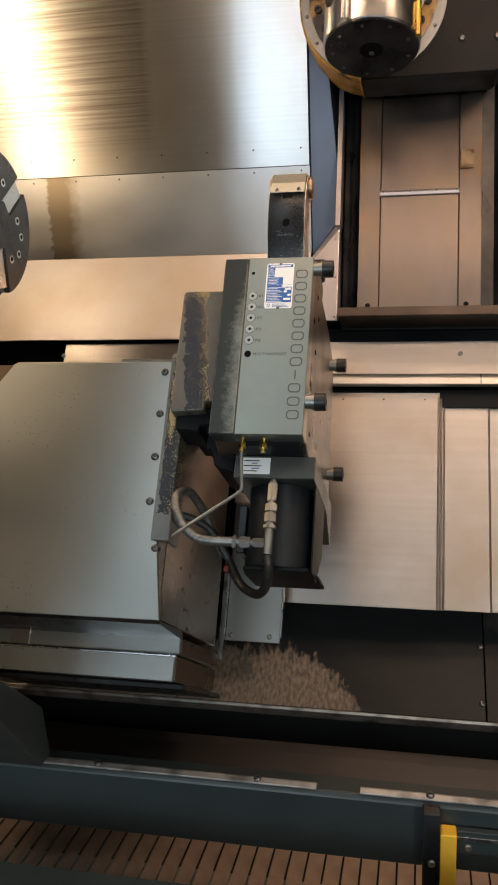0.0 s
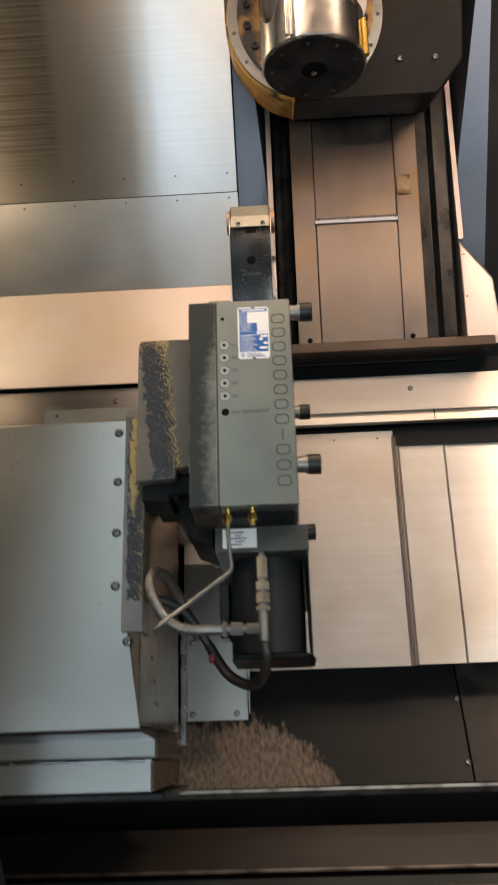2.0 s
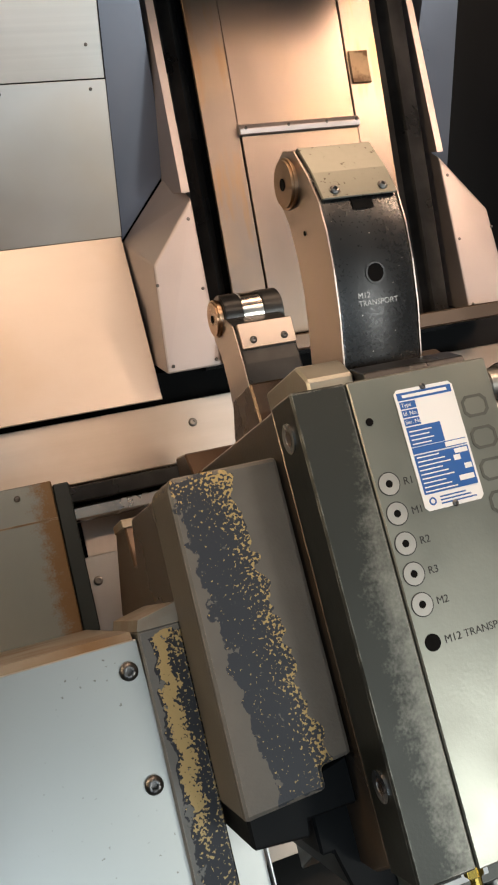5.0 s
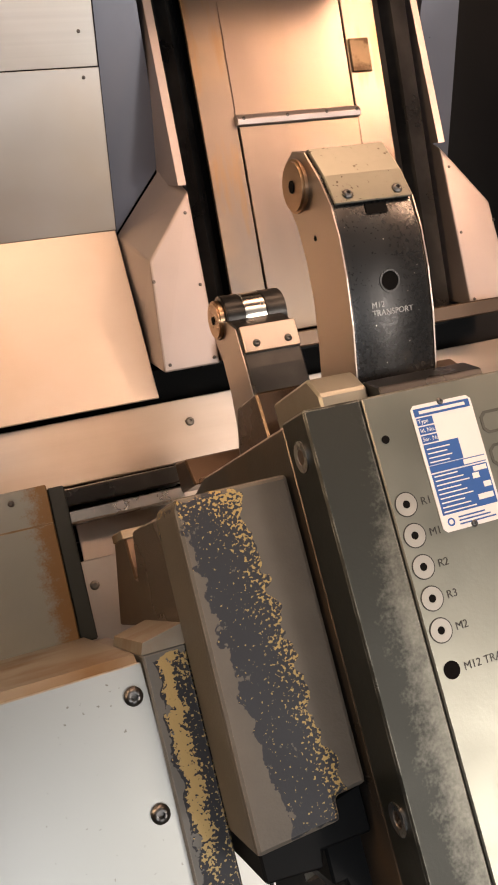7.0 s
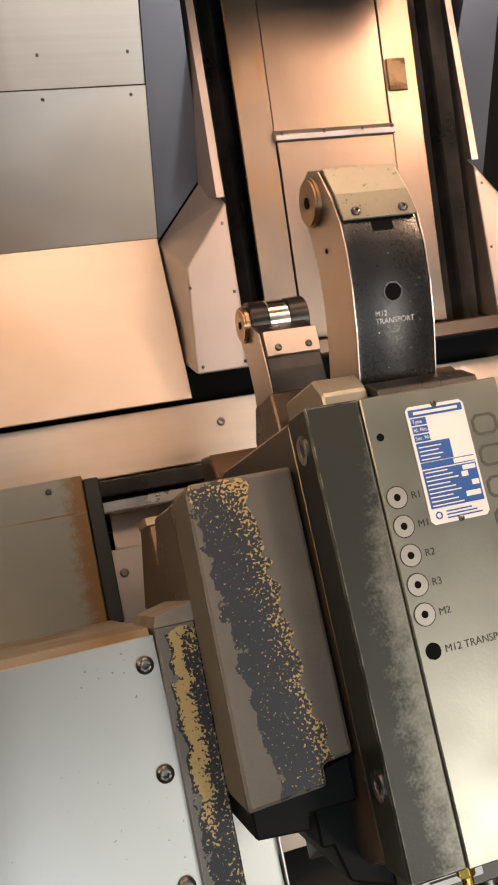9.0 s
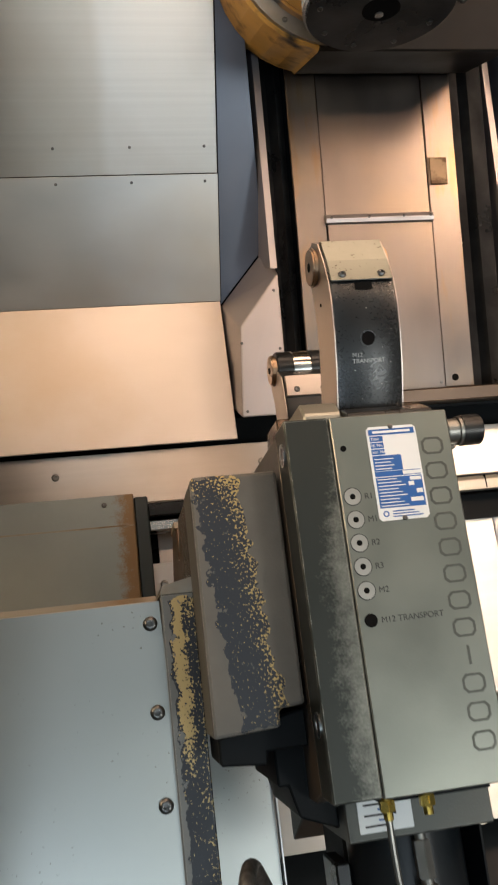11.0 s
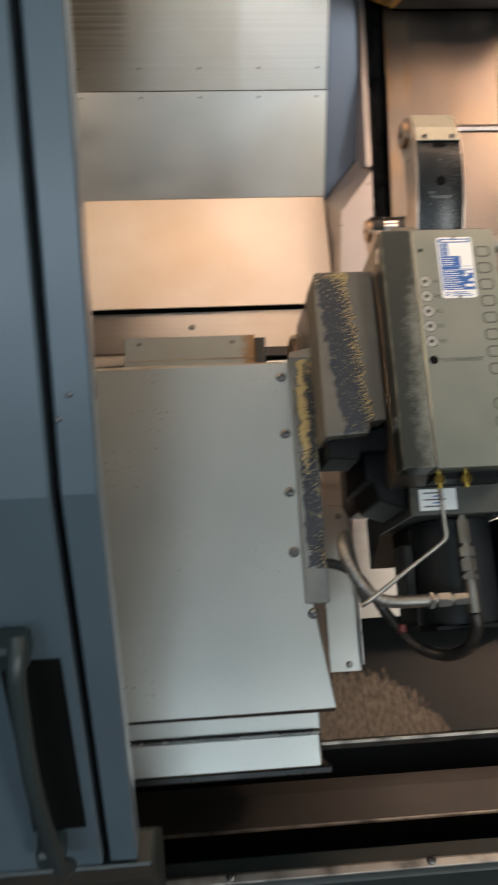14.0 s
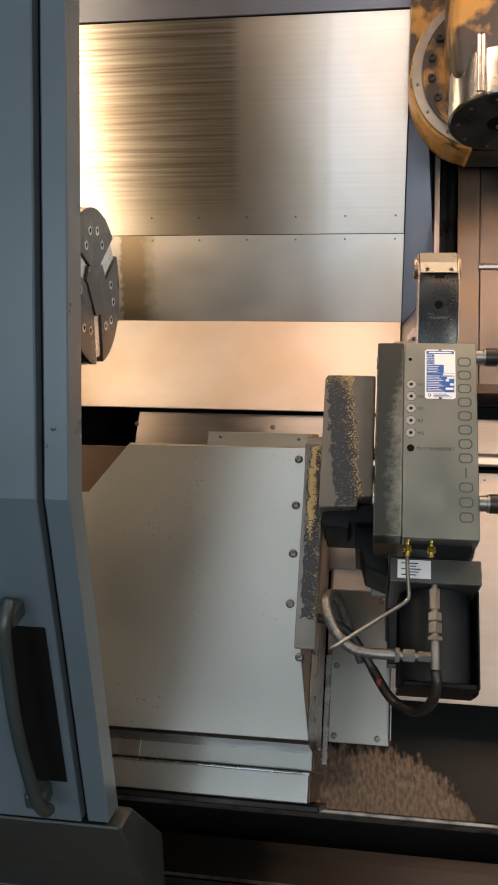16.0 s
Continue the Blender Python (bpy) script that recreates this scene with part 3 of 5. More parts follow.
# ---------- mesh helpers ----------
def mesh_of(bm, material, smooth=False):
    me = bpy.data.meshes.new("mesh")
    bmesh.ops.recalc_face_normals(bm, faces=bm.faces)
    bm.to_mesh(me)
    bm.free()
    me.materials.append(material)
    if smooth:
        for p in me.polygons:
            p.use_smooth = True
        me.set_sharp_from_angle(angle=radians(35))
    return me


def thing(name, m, label, category, group="", kind=""):
    ob = new(name)
    ob.empty_display_size = 0.05
    ob.matrix_world = m
    return tagged(ob, label, category, group, kind)


def part(name, bm, material, parent, label="", m=None, smooth=False):
    ob = new(name, bm if isinstance(bm, bpy.types.Mesh) else mesh_of(bm, material, smooth))
    ob.parent = parent
    if m is not None:
        ob.matrix_local = m
    return tagged(ob, label)


def solo(name, bm, material, m, label, category, group="", kind="", smooth=False):
    ob = new(name, bm if isinstance(bm, bpy.types.Mesh) else mesh_of(bm, material, smooth))
    ob.matrix_world = m
    return tagged(ob, label, category, group, kind)


def bevel(bm, w, seg=1):
    if w:
        bmesh.ops.bevel(bm, geom=[e for e in bm.edges if len(e.link_faces) == 2 and e.calc_face_angle(0) > 0.3], offset=w, segments=seg, affect="EDGES", profile=0.5)
    return bm


def box(x0, x1, y0, y1, z0, z1, w=0.0, bm=None, seg=1):
    b = bmesh.new()
    bmesh.ops.create_cube(b, size=1)
    for v in b.verts:
        v.co = (x0 + (v.co.x + 0.5) * (x1 - x0), y0 + (v.co.y + 0.5) * (y1 - y0), z0 + (v.co.z + 0.5) * (z1 - z0))
    bevel(b, w, seg)
    return merge(bm, b)


def merge(bm, b):
    if bm is None:
        return b
    me = bpy.data.meshes.new("tmp")
    b.to_mesh(me)
    b.free()
    bm.from_mesh(me)
    bpy.data.meshes.remove(me)
    return bm


def prism(poly, axis, a0, a1, w=0.0, bm=None, seg=1):
    """A polygon drawn in the two other axes, in their order, and drawn out along the axis."""
    b = bmesh.new()

    def at(p, a):
        c = list(p)
        c.insert("xyz".index(axis), a)
        return b.verts.new(c)

    lo, hi = [at(p, a0) for p in poly], [at(p, a1) for p in poly]
    b.faces.new(lo), b.faces.new(hi[::-1])
    for i in range(len(poly)):
        j = (i + 1) % len(poly)
        b.faces.new((lo[i], hi[i], hi[j], lo[j]))
    bmesh.ops.recalc_face_normals(b, faces=b.faces)
    bevel(b, w, seg)
    return merge(bm, b)


def rod(p0, p1, r, seg=20, r2=None, bm=None, w=0.0):
    p0, p1 = Vector(p0), Vector(p1)
    b = bmesh.new()
    bmesh.ops.create_cone(b, cap_ends=True, segments=seg, radius1=r, radius2=r if r2 is None else r2, depth=(p1 - p0).length)
    if w:
        bmesh.ops.bevel(b, geom=[e for e in b.edges if e.calc_face_angle(0) > 1.0], offset=w, segments=2, affect="EDGES")
    b.transform(Matrix.Translation((p0 + p1) / 2) @ (p1 - p0).to_track_quat("Z", "Y").to_matrix().to_4x4())
    return merge(bm, b)


def rounded(points, k=6, pull=0.5):
    """A smooth line through corners, rounded at each."""
    pts = [Vector(p) for p in points]
    out = []
    n = len(pts)
    for i in range(n - 1):
        a, b, c, d = pts[max(i - 1, 0)], pts[i], pts[i + 1], pts[min(i + 2, n - 1)]
        for s in range(k):
            t = s / k
            out.append(0.5 * ((2 * b) + (c - a) * t + (2 * a - 5 * b + 4 * c - d) * t * t + (3 * b - a - 3 * c + d) * t ** 3))
    return out + [pts[-1]]


def tube(points, r, seg=10, bm=None):
    b = bmesh.new()
    rings, ref = [], Vector((0, 0, 1))
    for i, p in enumerate(points):
        d = (points[min(i + 1, len(points) - 1)] - points[max(i - 1, 0)]).normalized()
        s = d.cross(ref)
        s = s.normalized() if s.length > 1e-4 else d.orthogonal().normalized()
        t = s.cross(d).normalized()
        ref = t if t.length > 0.5 else ref
        ring = [b.verts.new(p + r * (math.cos(a) * s + math.sin(a) * t)) for a in (2 * math.pi * k / seg for k in range(seg))]
        rings.append(ring)
    for a, c in zip(rings, rings[1:]):
        for k in range(seg):
            b.faces.new((a[k], a[(k + 1) % seg], c[(k + 1) % seg], c[k]))
    b.faces.new(rings[0][::-1]), b.faces.new(rings[-1])
    return merge(bm, b)


def ring(r0, r1, h, seg=28):
    """A flat ring, standing on z = 0."""
    b = bmesh.new()
    loops = []
    for r, z in ((r0, 0), (r0, h), (r1, h), (r1, 0)):
        loops.append([b.verts.new((r * math.cos(2 * math.pi * k / seg), r * math.sin(2 * math.pi * k / seg), z)) for k in range(seg)])
    for i in range(4):
        a, c = loops[i], loops[(i + 1) % 4]
        for k in range(seg):
            b.faces.new((a[k], a[(k + 1) % seg], c[(k + 1) % seg], c[k]))
    return b


def cap_mesh(r, h, hexr, seg=20, dome=0.0):
    """A screw's head with a hexagon socket, standing on z = 0."""
    b = bmesh.new()
    prof = [(r, 0), (r, h * 0.75 if dome else h - r * 0.08), (r * (0.8 if dome else 0.94), h + dome * 0.6), (hexr * 1.15, h + dome)]
    loops = [[b.verts.new((q * math.cos(2 * math.pi * k / seg), q * math.sin(2 * math.pi * k / seg), z)) for k in range(seg)] for q, z in prof]
    for z, q in ((h + dome - 0.0002, hexr), (h * 0.35, hexr)):
        loops.append([b.verts.new((q * (0.9 + 0.1 * math.cos(6 * math.pi * 2 * k / seg)) * math.cos(2 * math.pi * k / seg), q * (0.9 + 0.1 * math.cos(6 * math.pi * 2 * k / seg)) * math.sin(2 * math.pi * k / seg), z)) for k in range(seg)])
    for a, c in zip(loops, loops[1:]):
        for k in range(seg):
            b.faces.new((a[k], a[(k + 1) % seg], c[(k + 1) % seg], c[k]))
    b.faces.new(loops[-1])
    b.faces.new(loops[0][::-1])
    return b


def facing(p, n):
    """A pose at p whose z looks along n."""
    return Matrix.Translation(p) @ Vector(n).to_track_quat("Z", "Y").to_matrix().to_4x4()


BUTTON = mesh_of(cap_mesh(0.0075, 0.003, 0.0032, 18, 0.0022), M_screw, True)
SMALL = mesh_of(cap_mesh(0.0042, 0.0012, 0.0018, 12, 0.0012), M_screw, True)
TINY = mesh_of(cap_mesh(0.0026, 0.0009, 0.0011, 10, 0.0007), M_screw, True)
CAP12 = mesh_of(cap_mesh(0.009, 0.010, 0.005, 18), M_dark_screw, True)
FLANGE = mesh_of(cap_mesh(0.0066, 0.0032, 0.0030, 16, 0.0014), M_zinc, True)


def screws(parent, mesh, places, n, label="", name="screw"):
    for p in places:
        part(name, mesh, None, parent, label, facing(p, n))


# bed frame: x along the machine, s up the slope, n towards the operator
S_, N_ = Vector((0, 0.45937, 0.88825)), Vector((0, -0.88825, 0.45937))
BED = Matrix(((1, 0, 0, 0), (0, S_.y, N_.y, 1.14435), (0, S_.z, N_.z, 1.39789), (0, 0, 0, 1)))


def at_bed(x, s, n):
    return BED @ Matrix.Translation((x, s, n))


def frame_of(p, up):
    """A pose at p with x along the machine, y up the given slope and z towards the operator."""
    up = Vector(up).normalized()
    nz = Vector((1, 0, 0)).cross(up)
    return Matrix.Translation(p) @ Matrix(((1, up.x, nz.x, 0), (0, up.y, nz.y, 0), (0, up.z, nz.z, 0), (0, 0, 0, 1)))


ONE = Matrix.Identity(4)

# ---------- the hall round the machine ----------
solo("floor", box(-6, 6, -6, 4, -0.08, 0.0), M_concrete, ONE, "grey concrete workshop floor", "floor", kind="structure")
solo("ceiling_hall", box(-6, 6, -6, 4, 7.0, 7.1), M_hall, ONE, "pale painted workshop roof", "ceiling", kind="structure")
solo("wall_hall_back", box(-6, 6, 4.0, 4.1, 0, 7), M_hall, ONE, "plain painted workshop wall", "wall", kind="structure")
solo("wall_south", box(-6, 6, -6.1, -6.0, 0, 7), M_hall, ONE, "plain painted workshop wall", "wall", kind="structure")
solo("wall_west", box(-6.1, -6.0, -6, 4, 0, 7), M_hall, ONE, "plain painted workshop wall", "wall", kind="structure")
solo("wall_east", box(6.0, 6.1, -6, 4, 0, 7), M_hall, ONE, "plain painted workshop wall", "wall", kind="structure")

# ---------- back wall of the work space ----------
PANEL = frame_of((0, 2.0600, 2.003), (0, -0.16, 1))
wall = thing("wall_north", PANEL, "brushed stainless steel back panels of the machine with small screws", "wall", kind="structure")
part("upper_panel", box(-1.35, 0.053, 0.0008, 0.525, -0.003, 0, 0.0006), M_panel, wall)
part("lower_panel", box(-1.35, 0.054, -0.227, -0.0008, -0.004, -0.0005, 0.0006), M_lower, wall)
part("backing", box(-1.4, 0.056, -0.23, 0.9, -0.03, -0.006), M_blackpaint, wall)
part("header_panel", box(-1.35, 0.053, 0.528, 0.95, -0.0035, 0.006, 0.001), M_bluewall, wall)
screws(wall, TINY, [(0.031 - 0.1285 * i, 0.045, 0) for i in range(9)], (0, 0, 1))
screws(wall, TINY, [(0.031 - 0.1285 * i, -0.013, -0.0005) for i in range(9)], (0, 0, 1))
SLOPE = frame_of((0, 1.9550, 1.547), (0, 0.141, 0.232))
solo("wall_slope", box(-1.35, 0.053, 0, 0.2715, -0.004, 0, 0.0008), M_slope, SLOPE, "sloping stainless steel chip apron with soft dents", "wall", kind="structure")
# Lintel, front wall and machine roof are unseen; they shut out hall light.
solo("lintel", box(-1.4, 1.66, 0.83, 0.88, 2.62, 3.0), M_bluewall, ONE, "unseen blue-grey sheet above the door opening, keeps out hall light", "wall", kind="structure")
solo("wall_front", box(1.40, 1.66, 0.83, 0.88, 0.0, 2.62), M_bluewall, ONE, "unseen blue-grey front wall beside the door opening, keeps out hall light", "wall", kind="structure")
solo("wall_headstock", box(-1.46, -1.36, 0.83, 2.45, 0.0, 3.0), M_blackpaint, ONE, "black painted headstock side wall", "wall", kind="structure")
solo("ceiling", box(-1.4, 1.9, 0.82, 2.6, 3.0, 3.06), M_bluewall, ONE, "unseen blue-grey sheet roof, keeps out hall light", "ceiling", kind="structure")
solo("wall_tailstock", box(1.6, 1.66, 0.9, 2.6, 0.0, 3.0), M_bluewall, ONE, "blue-grey end wall of the machine", "wall", kind="structure")
solo("wall_rear", box(-1.4, 1.6, 2.45, 2.5, 0.0, 3.0), M_blackpaint, ONE, "black rear wall behind the slide", "wall", kind="structure")

# slide channel with its covers
CH = frame_of((0, 1.967, 1.628), (0, 0.072, 0.293))
slide = thing("cross_slide_cover", CH, "stainless steel slide cover plates in a black channel", "machine cover")
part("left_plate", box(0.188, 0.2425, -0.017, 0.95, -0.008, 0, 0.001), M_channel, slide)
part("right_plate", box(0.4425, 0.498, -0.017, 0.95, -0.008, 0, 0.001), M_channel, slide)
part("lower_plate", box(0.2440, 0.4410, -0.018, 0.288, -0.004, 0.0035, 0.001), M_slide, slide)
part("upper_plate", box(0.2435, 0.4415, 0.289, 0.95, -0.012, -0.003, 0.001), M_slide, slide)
part("wiper_strip", prism([(0.288, -0.003), (0.288, 0.010), (0.296, 0.012), (0.304, 0.006), (0.304, -0.003)], "x", 0.24, 0.443, 0.0008), M_wing, slide, "bright steel wiper strip")
part("channel_back", box(0.142, 0.588, -0.05, 1.1, -0.09, -0.06), M_blackpaint, slide)
part("clip", box(0.4455, 0.4785, 0.355, 0.405, 0.0005, 0.004, 0.001), M_clip, slide, "rust-stained steel clip")
for x in (0.215, 0.462):
    part("bolt_hole", rod((x, 0, -0.002), (x, 0, 0.0006), 0.0065, 16), M_hole, slide)
screws(slide, TINY, [(0.252, -0.008, 0.0035), (0.345, -0.010, 0.0035), (0.433, -0.008, 0.0035), (0.25, 0.297, 0.0115), (0.32, 0.297, 0.0115), (0.385, 0.297, 0.0115), (0.436, 0.297, 0.0115)], (0, 0, 1))
for x0, x1 in ((0.148, 0.186), (0.50, 0.575)):
    part("bellows_rail", prism([(x0, -0.058), (x1, -0.058), (x1, -0.03), ((x0 + x1) / 2 + 0.006, -0.022), ((x0 + x1) / 2 - 0.006, -0.04), (x0, -0.03)], "y", -0.03, 1.0), M_black, slide)
part("bottom_shelf", box(0.145, 0.64, -0.045, -0.022, -0.06, 0.07, 0.002), M_brownside, slide, "oily brown shelf")


def wing(name, side, x_in, x_out, lo, tip, lab):
    """A folded guard beside the channel: a blade above and a boxed foot below."""
    w = thing(name, ONE, lab, "machine guard", group="guards beside the slide channel")
    (ly, lz), (ty, tz) = lo, tip
    up = Vector((0, ty - ly, tz - lz)).normalized()
    k = side
    blade_top = Vector((0, ty, tz)) + up * 0.75
    bm = bmesh.new()
    pts = [(x_in, ty, tz), (x_in, blade_top.y, blade_top.z), (x_in - k * 0.012, blade_top.y, blade_top.z), (x_in - k * 0.012, ty, tz)]
    f = [bm.verts.new(p) for p in pts]
    b2 = [bm.verts.new((p[0], p[1] + 0.10, p[2])) for p in pts]
    bm.faces.new(f), bm.faces.new(b2[::-1])
    for i in range(4):
        bm.faces.new((f[i], b2[i], b2[(i + 1) % 4], f[(i + 1) % 4]))
    part("blade", bm, M_wing, w)
    bm = bmesh.new()
    quad = [(x_in - k * 0.003, ty + 0.103, tz + 0.036), (x_in - k * 0.0125, blade_top.y + 0.098, blade_top.z), (x_out, ty - 0.045, 2.80), (x_out, ty + 0.115, tz - 0.065)]
    f = [bm.verts.new(p) for p in quad]
    b2 = [bm.verts.new((p[0], p[1] + 0.012, p[2])) for p in quad]
    bm.faces.new(f), bm.faces.new(b2[::-1])
    for i in range(4):
        bm.faces.new((f[i], b2[i], b2[(i + 1) % 4], f[(i + 1) % 4]))
    part("side_sheet", bm, M_bluewall, w, "blue-grey slanted side sheet")
    bm = bmesh.new()
    face = [(x_in, ty - 0.004, tz - 0.008), (x_in - k * 0.074, ly + (ty - ly) * 0.62 , lz + (tz - lz) * 0.61), (x_in - k * 0.084, ly, lz), (x_in, ly, lz)]
    f = [bm.verts.new(p) for p in face]
    back = [(x_in - k * 0.003, ty + 0.101, tz + 0.033), (x_out, ty + 0.112, tz - 0.067), (x_out, ly + 0.13, lz), (x_in, ly + 0.13, lz)]
    b2 = [bm.verts.new(p) for p in back]
    bm.faces.new(f), bm.faces.new(b2[::-1])
    for i in range(4):
        bm.faces.new((f[i], b2[i], b2[(i + 1) % 4], f[(i + 1) % 4]))
    bmesh.ops.recalc_face_normals(bm, faces=bm.faces)
    bevel(bm, 0.003, 2)
    part("foot", bm, M_wing, w)
    nrm = (0, -0.95, 0.3)
    places = [(x_in - k * dx, ly + (ty - ly) * q - 0.001, lz + (tz - lz) * q) for dx, q in ((0.008, 0.04), (0.074, 0.04), (0.008, 0.45), (0.074, 0.5), (0.01, 0.85))]
    screws(w, TINY, places, nrm)
    return w


wing("channel_guard", 1, 0.141, 0.055, (1.921, 1.590), (1.993, 1.836), "bead-blasted folded guard beside the slide channel")
wing("channel_guard", -1, 0.590, 0.68, (1.952, 1.602), (2.040, 1.858), "bead-blasted folded guard beside the slide channel")

# ---------- bed: rail beam and telescopic covers ----------
rail = thing("rail_beam", at_bed(0, 0, -0.667), "stainless-covered guide rail beam with cap screws", "guide rail")
part("face", box(-0.62, 1.2, 0.408, 0.500, -0.02, 0, 0.0015), M_cover, rail)
part("ledge", prism([(0.378, -0.012), (0.378, 0.006), (0.396, 0.006), (0.405, -0.001), (0.405, -0.012)], "x", -0.62, 1.2, 0.001), M_lower, rail)
# Near-black boxes paint the shade in the gaps below and above the rail.
part("under_shadow_gap", box(-0.62, 1.2, 0.33, 0.376, -0.06, -0.028), M_blackpaint, rail)
part("top_shadow_gap", box(-0.62, 1.2, 0.500, 0.56, -0.10, -0.045), M_blackpaint, rail)
screws(rail, FLANGE, [(0.093 + 0.357 * i, 0.464, 0) for i in range(-2, 4)], (0, 0, 1))
part("end_joint", box(0.4985, 0.5005, 0.380, 0.405, 0.0, 0.0066), M_hole, rail)

covers = thing("telescopic_way_cover", at_bed(0, 0, -0.69), "telescopic stainless steel way cover plates, partly extended", "way cover")
for i, (x0, x1) in enumerate(((-0.10, 0.401), (0.30, 0.4075), (0.36, 0.4145), (0.40, 0.523), (0.50, 0.70), (0.66, 0.90))):
    d = 0.0 if i == 0 else -0.0035 * i - 0.002
    part("cover_plate", box(x0, x1, -0.180 + 0.001 * i, 0.366 - 0.003 * i, d - 0.003, d, 0.0008), M_cover, covers)
    part("edge_bead", rod((x1 - 0.003, -0.178, d + 0.0004), (x1 - 0.003, 0.355 - 0.003 * i, d + 0.0004), 0.0024, 8), M_cover, covers)
screws(covers, TINY, [(0.158 + 0.103 * i, 0.348, 0) for i in range(3)], (0, 0, 1))
screws(covers, TINY, [(0.467, 0.345, -0.0125)], (0, 0, 1))
part("bed_casting", box(-0.9, 1.2, -0.13, 0.33, -0.16, -0.03), M_blackpaint, covers)

# ---------- lower splash plates, trough, conveyor and sill ----------
PL = frame_of((0, 1.617, 0.727), (0, 0.108, 0.092))
splash = thing("splash_plate", PL, "dirty sloping splash plate with tan coolant stains and dark film", "splash plate")
for x0, x1 in ((-1.3, -0.212), (-0.209, 0.507), (0.510, 1.3)):
    part("plate", box(x0, x1, -0.041, 0.26, -0.006, 0, 0.001), M_stained if x0 == -0.209 else M_washed if x0 < -1 else M_plate, splash)
part("front_lip", prism([(-0.052, -0.03), (-0.052, 0.004), (-0.046, 0.006), (-0.0425, 0.001), (-0.0425, -0.03)], "x", -1.3, 1.3, 0.0006), M_wear, splash, "thin worn steel lip")
screws(splash, BUTTON, [(x, s, 0) for x in (-0.194, 0.501) for s in (0.0, 0.142)], (0, 0, 1))
# Trough wall and bed base are blackened for the shade they lie in.
solo("trough_wall", prism([(1.575, 0.30), (1.66, 0.30), (1.66, 0.70), (1.600, 0.672)], "x", -1.3, 1.3), M_blackpaint, ONE, "chip trough wall under the splash plate, shade painted black", "wall", kind="structure")
solo("bed_base", box(-1.3, 1.3, 1.72, 2.40, 0.0, 0.80), M_blackpaint, ONE, "machine base under the bed, shade painted black", "machine base", kind="structure")

sill = thing("front_sill", ONE, "green-black painted sill bar with a worn steel strip", "sill")
part("bar", prism([(1.175, 0.615), (1.205, 0.600), (1.235, 0.715), (1.235, 0.738), (1.183, 0.738), (1.176, 0.730)], "x", -1.3, 1.3, 0.002), M_greenblack, sill)
for x0, x1 in ((-0.60, 0.176), (0.255, 0.75)):
    part("edge_strip", prism([(1.178, 0.7385), (1.178, 0.742), (1.190, 0.746), (1.196, 0.744), (1.196, 0.7385)], "x", x0, x1, 0.0008), M_wear, sill, "worn bright edge strip")
screws(sill, BUTTON, [(0.065, 1.187, 0.744), (0.38, 1.187, 0.744), (-0.25, 1.187, 0.744)], (0, -0.2, 1))
apron = thing("trough_apron", ONE, "oily brown folded apron plate along the chip trough", "splash plate")
part("sheet", prism([(1.584, 0.612), (1.560, 0.600), (1.508, 0.5665), (1.508, 0.5625), (1.586, 0.600)], "x", -1.3, 1.3), M_apron, apron)
part("front_bead", rod((-1.3, 1.507, 0.5645), (1.3, 1.507, 0.5645), 0.0035, 8), M_wear, apron, "worn bright edge")

conveyor = thing("chip_conveyor", Matrix.Translation((0, 0, 0.45)), "hinged steel slat chip conveyor in the trough", "conveyor")
part("belt_bed", box(-1.3, 1.3, 0.95, 1.64, -0.03, -0.008), M_blackpaint, conveyor)
slat = mesh_of(box(-0.0172, 0.0172, 0.98, 1.56, -0.005, 0.0, 0.0012), M_slat)
hinge = mesh_of(rod((0.01875, 0.98, 0.001), (0.01875, 1.56, 0.001), 0.0026, 8), M_steel, True)
for i in range(-30, 30):
    part("slat", slat, None, conveyor, m=Matrix.Translation((0.0375 * i, 0, 0)))
    part("hinge_rod", hinge, None, conveyor, m=Matrix.Translation((0.0375 * i, 0, 0)))
solo("front_wall", box(-1.3, 1.3, 0.80, 0.95, 0.0, 0.692, 0.004), M_greenblack, ONE, "dark painted lower front of the machine", "wall", kind="structure")

stop = thing("door_stop", Matrix.Translation((0.383, 1.16, 0.735)), "dark steel stop block with a yellow pad on the sill", "door stop")
part("block", box(-0.016, 0.014, -0.02, 0.014, -0.16, 0.002, 0.002), M_black, stop)
part("pad", box(0.0145, 0.042, -0.022, 0.012, -0.17, -0.033, 0.002), M_ystrip, stop, "yellow pad")
part("arm", box(0.0425, 0.36, -0.005, 0.010, -0.075, -0.033, 0.0015), M_greenblack, stop)
part("arm_strip", box(0.043, 0.36, -0.008, -0.0052, -0.048, -0.042, 0.0006), M_steel, stop)
screws(stop, FLANGE, [(0.062, -0.0052, -0.062), (0.13, -0.0052, -0.062), (0.2, -0.0052, -0.062)], (0, -1, 0))
screws(stop, FLANGE, [(0.0, -0.0202, -0.09)], (0, -1, 0))

# ---------- carriage with its sheet cover ----------
car = thing("carriage_cover", at_bed(0, 0, 0), "large stainless steel carriage cover with button-head screws and stepped way wipers", "machine cover")
part("top_sheet", prism([(-0.65, -0.307), (-0.0985, -0.305), (-0.1195, -0.163), (-0.1315, 0.200), (-0.467, 0.197), (-0.53, 0.10), (-0.65, 0.10)], "z", -0.141, -0.137, 0.0008), M_carriage, car)
part("front_body", box(-0.65, -0.101, -0.303, 0.196, -0.60, -0.1415, 0.002), M_brownside, car, "oily side wall, warm lamp brown in its colour")
part("top_edge", prism([(0.197, -0.139), (0.206, -0.150), (0.206, -0.60), (0.197, -0.60)], "x", -0.467, -0.134), M_rust, car, "rust-stained folded top edge")
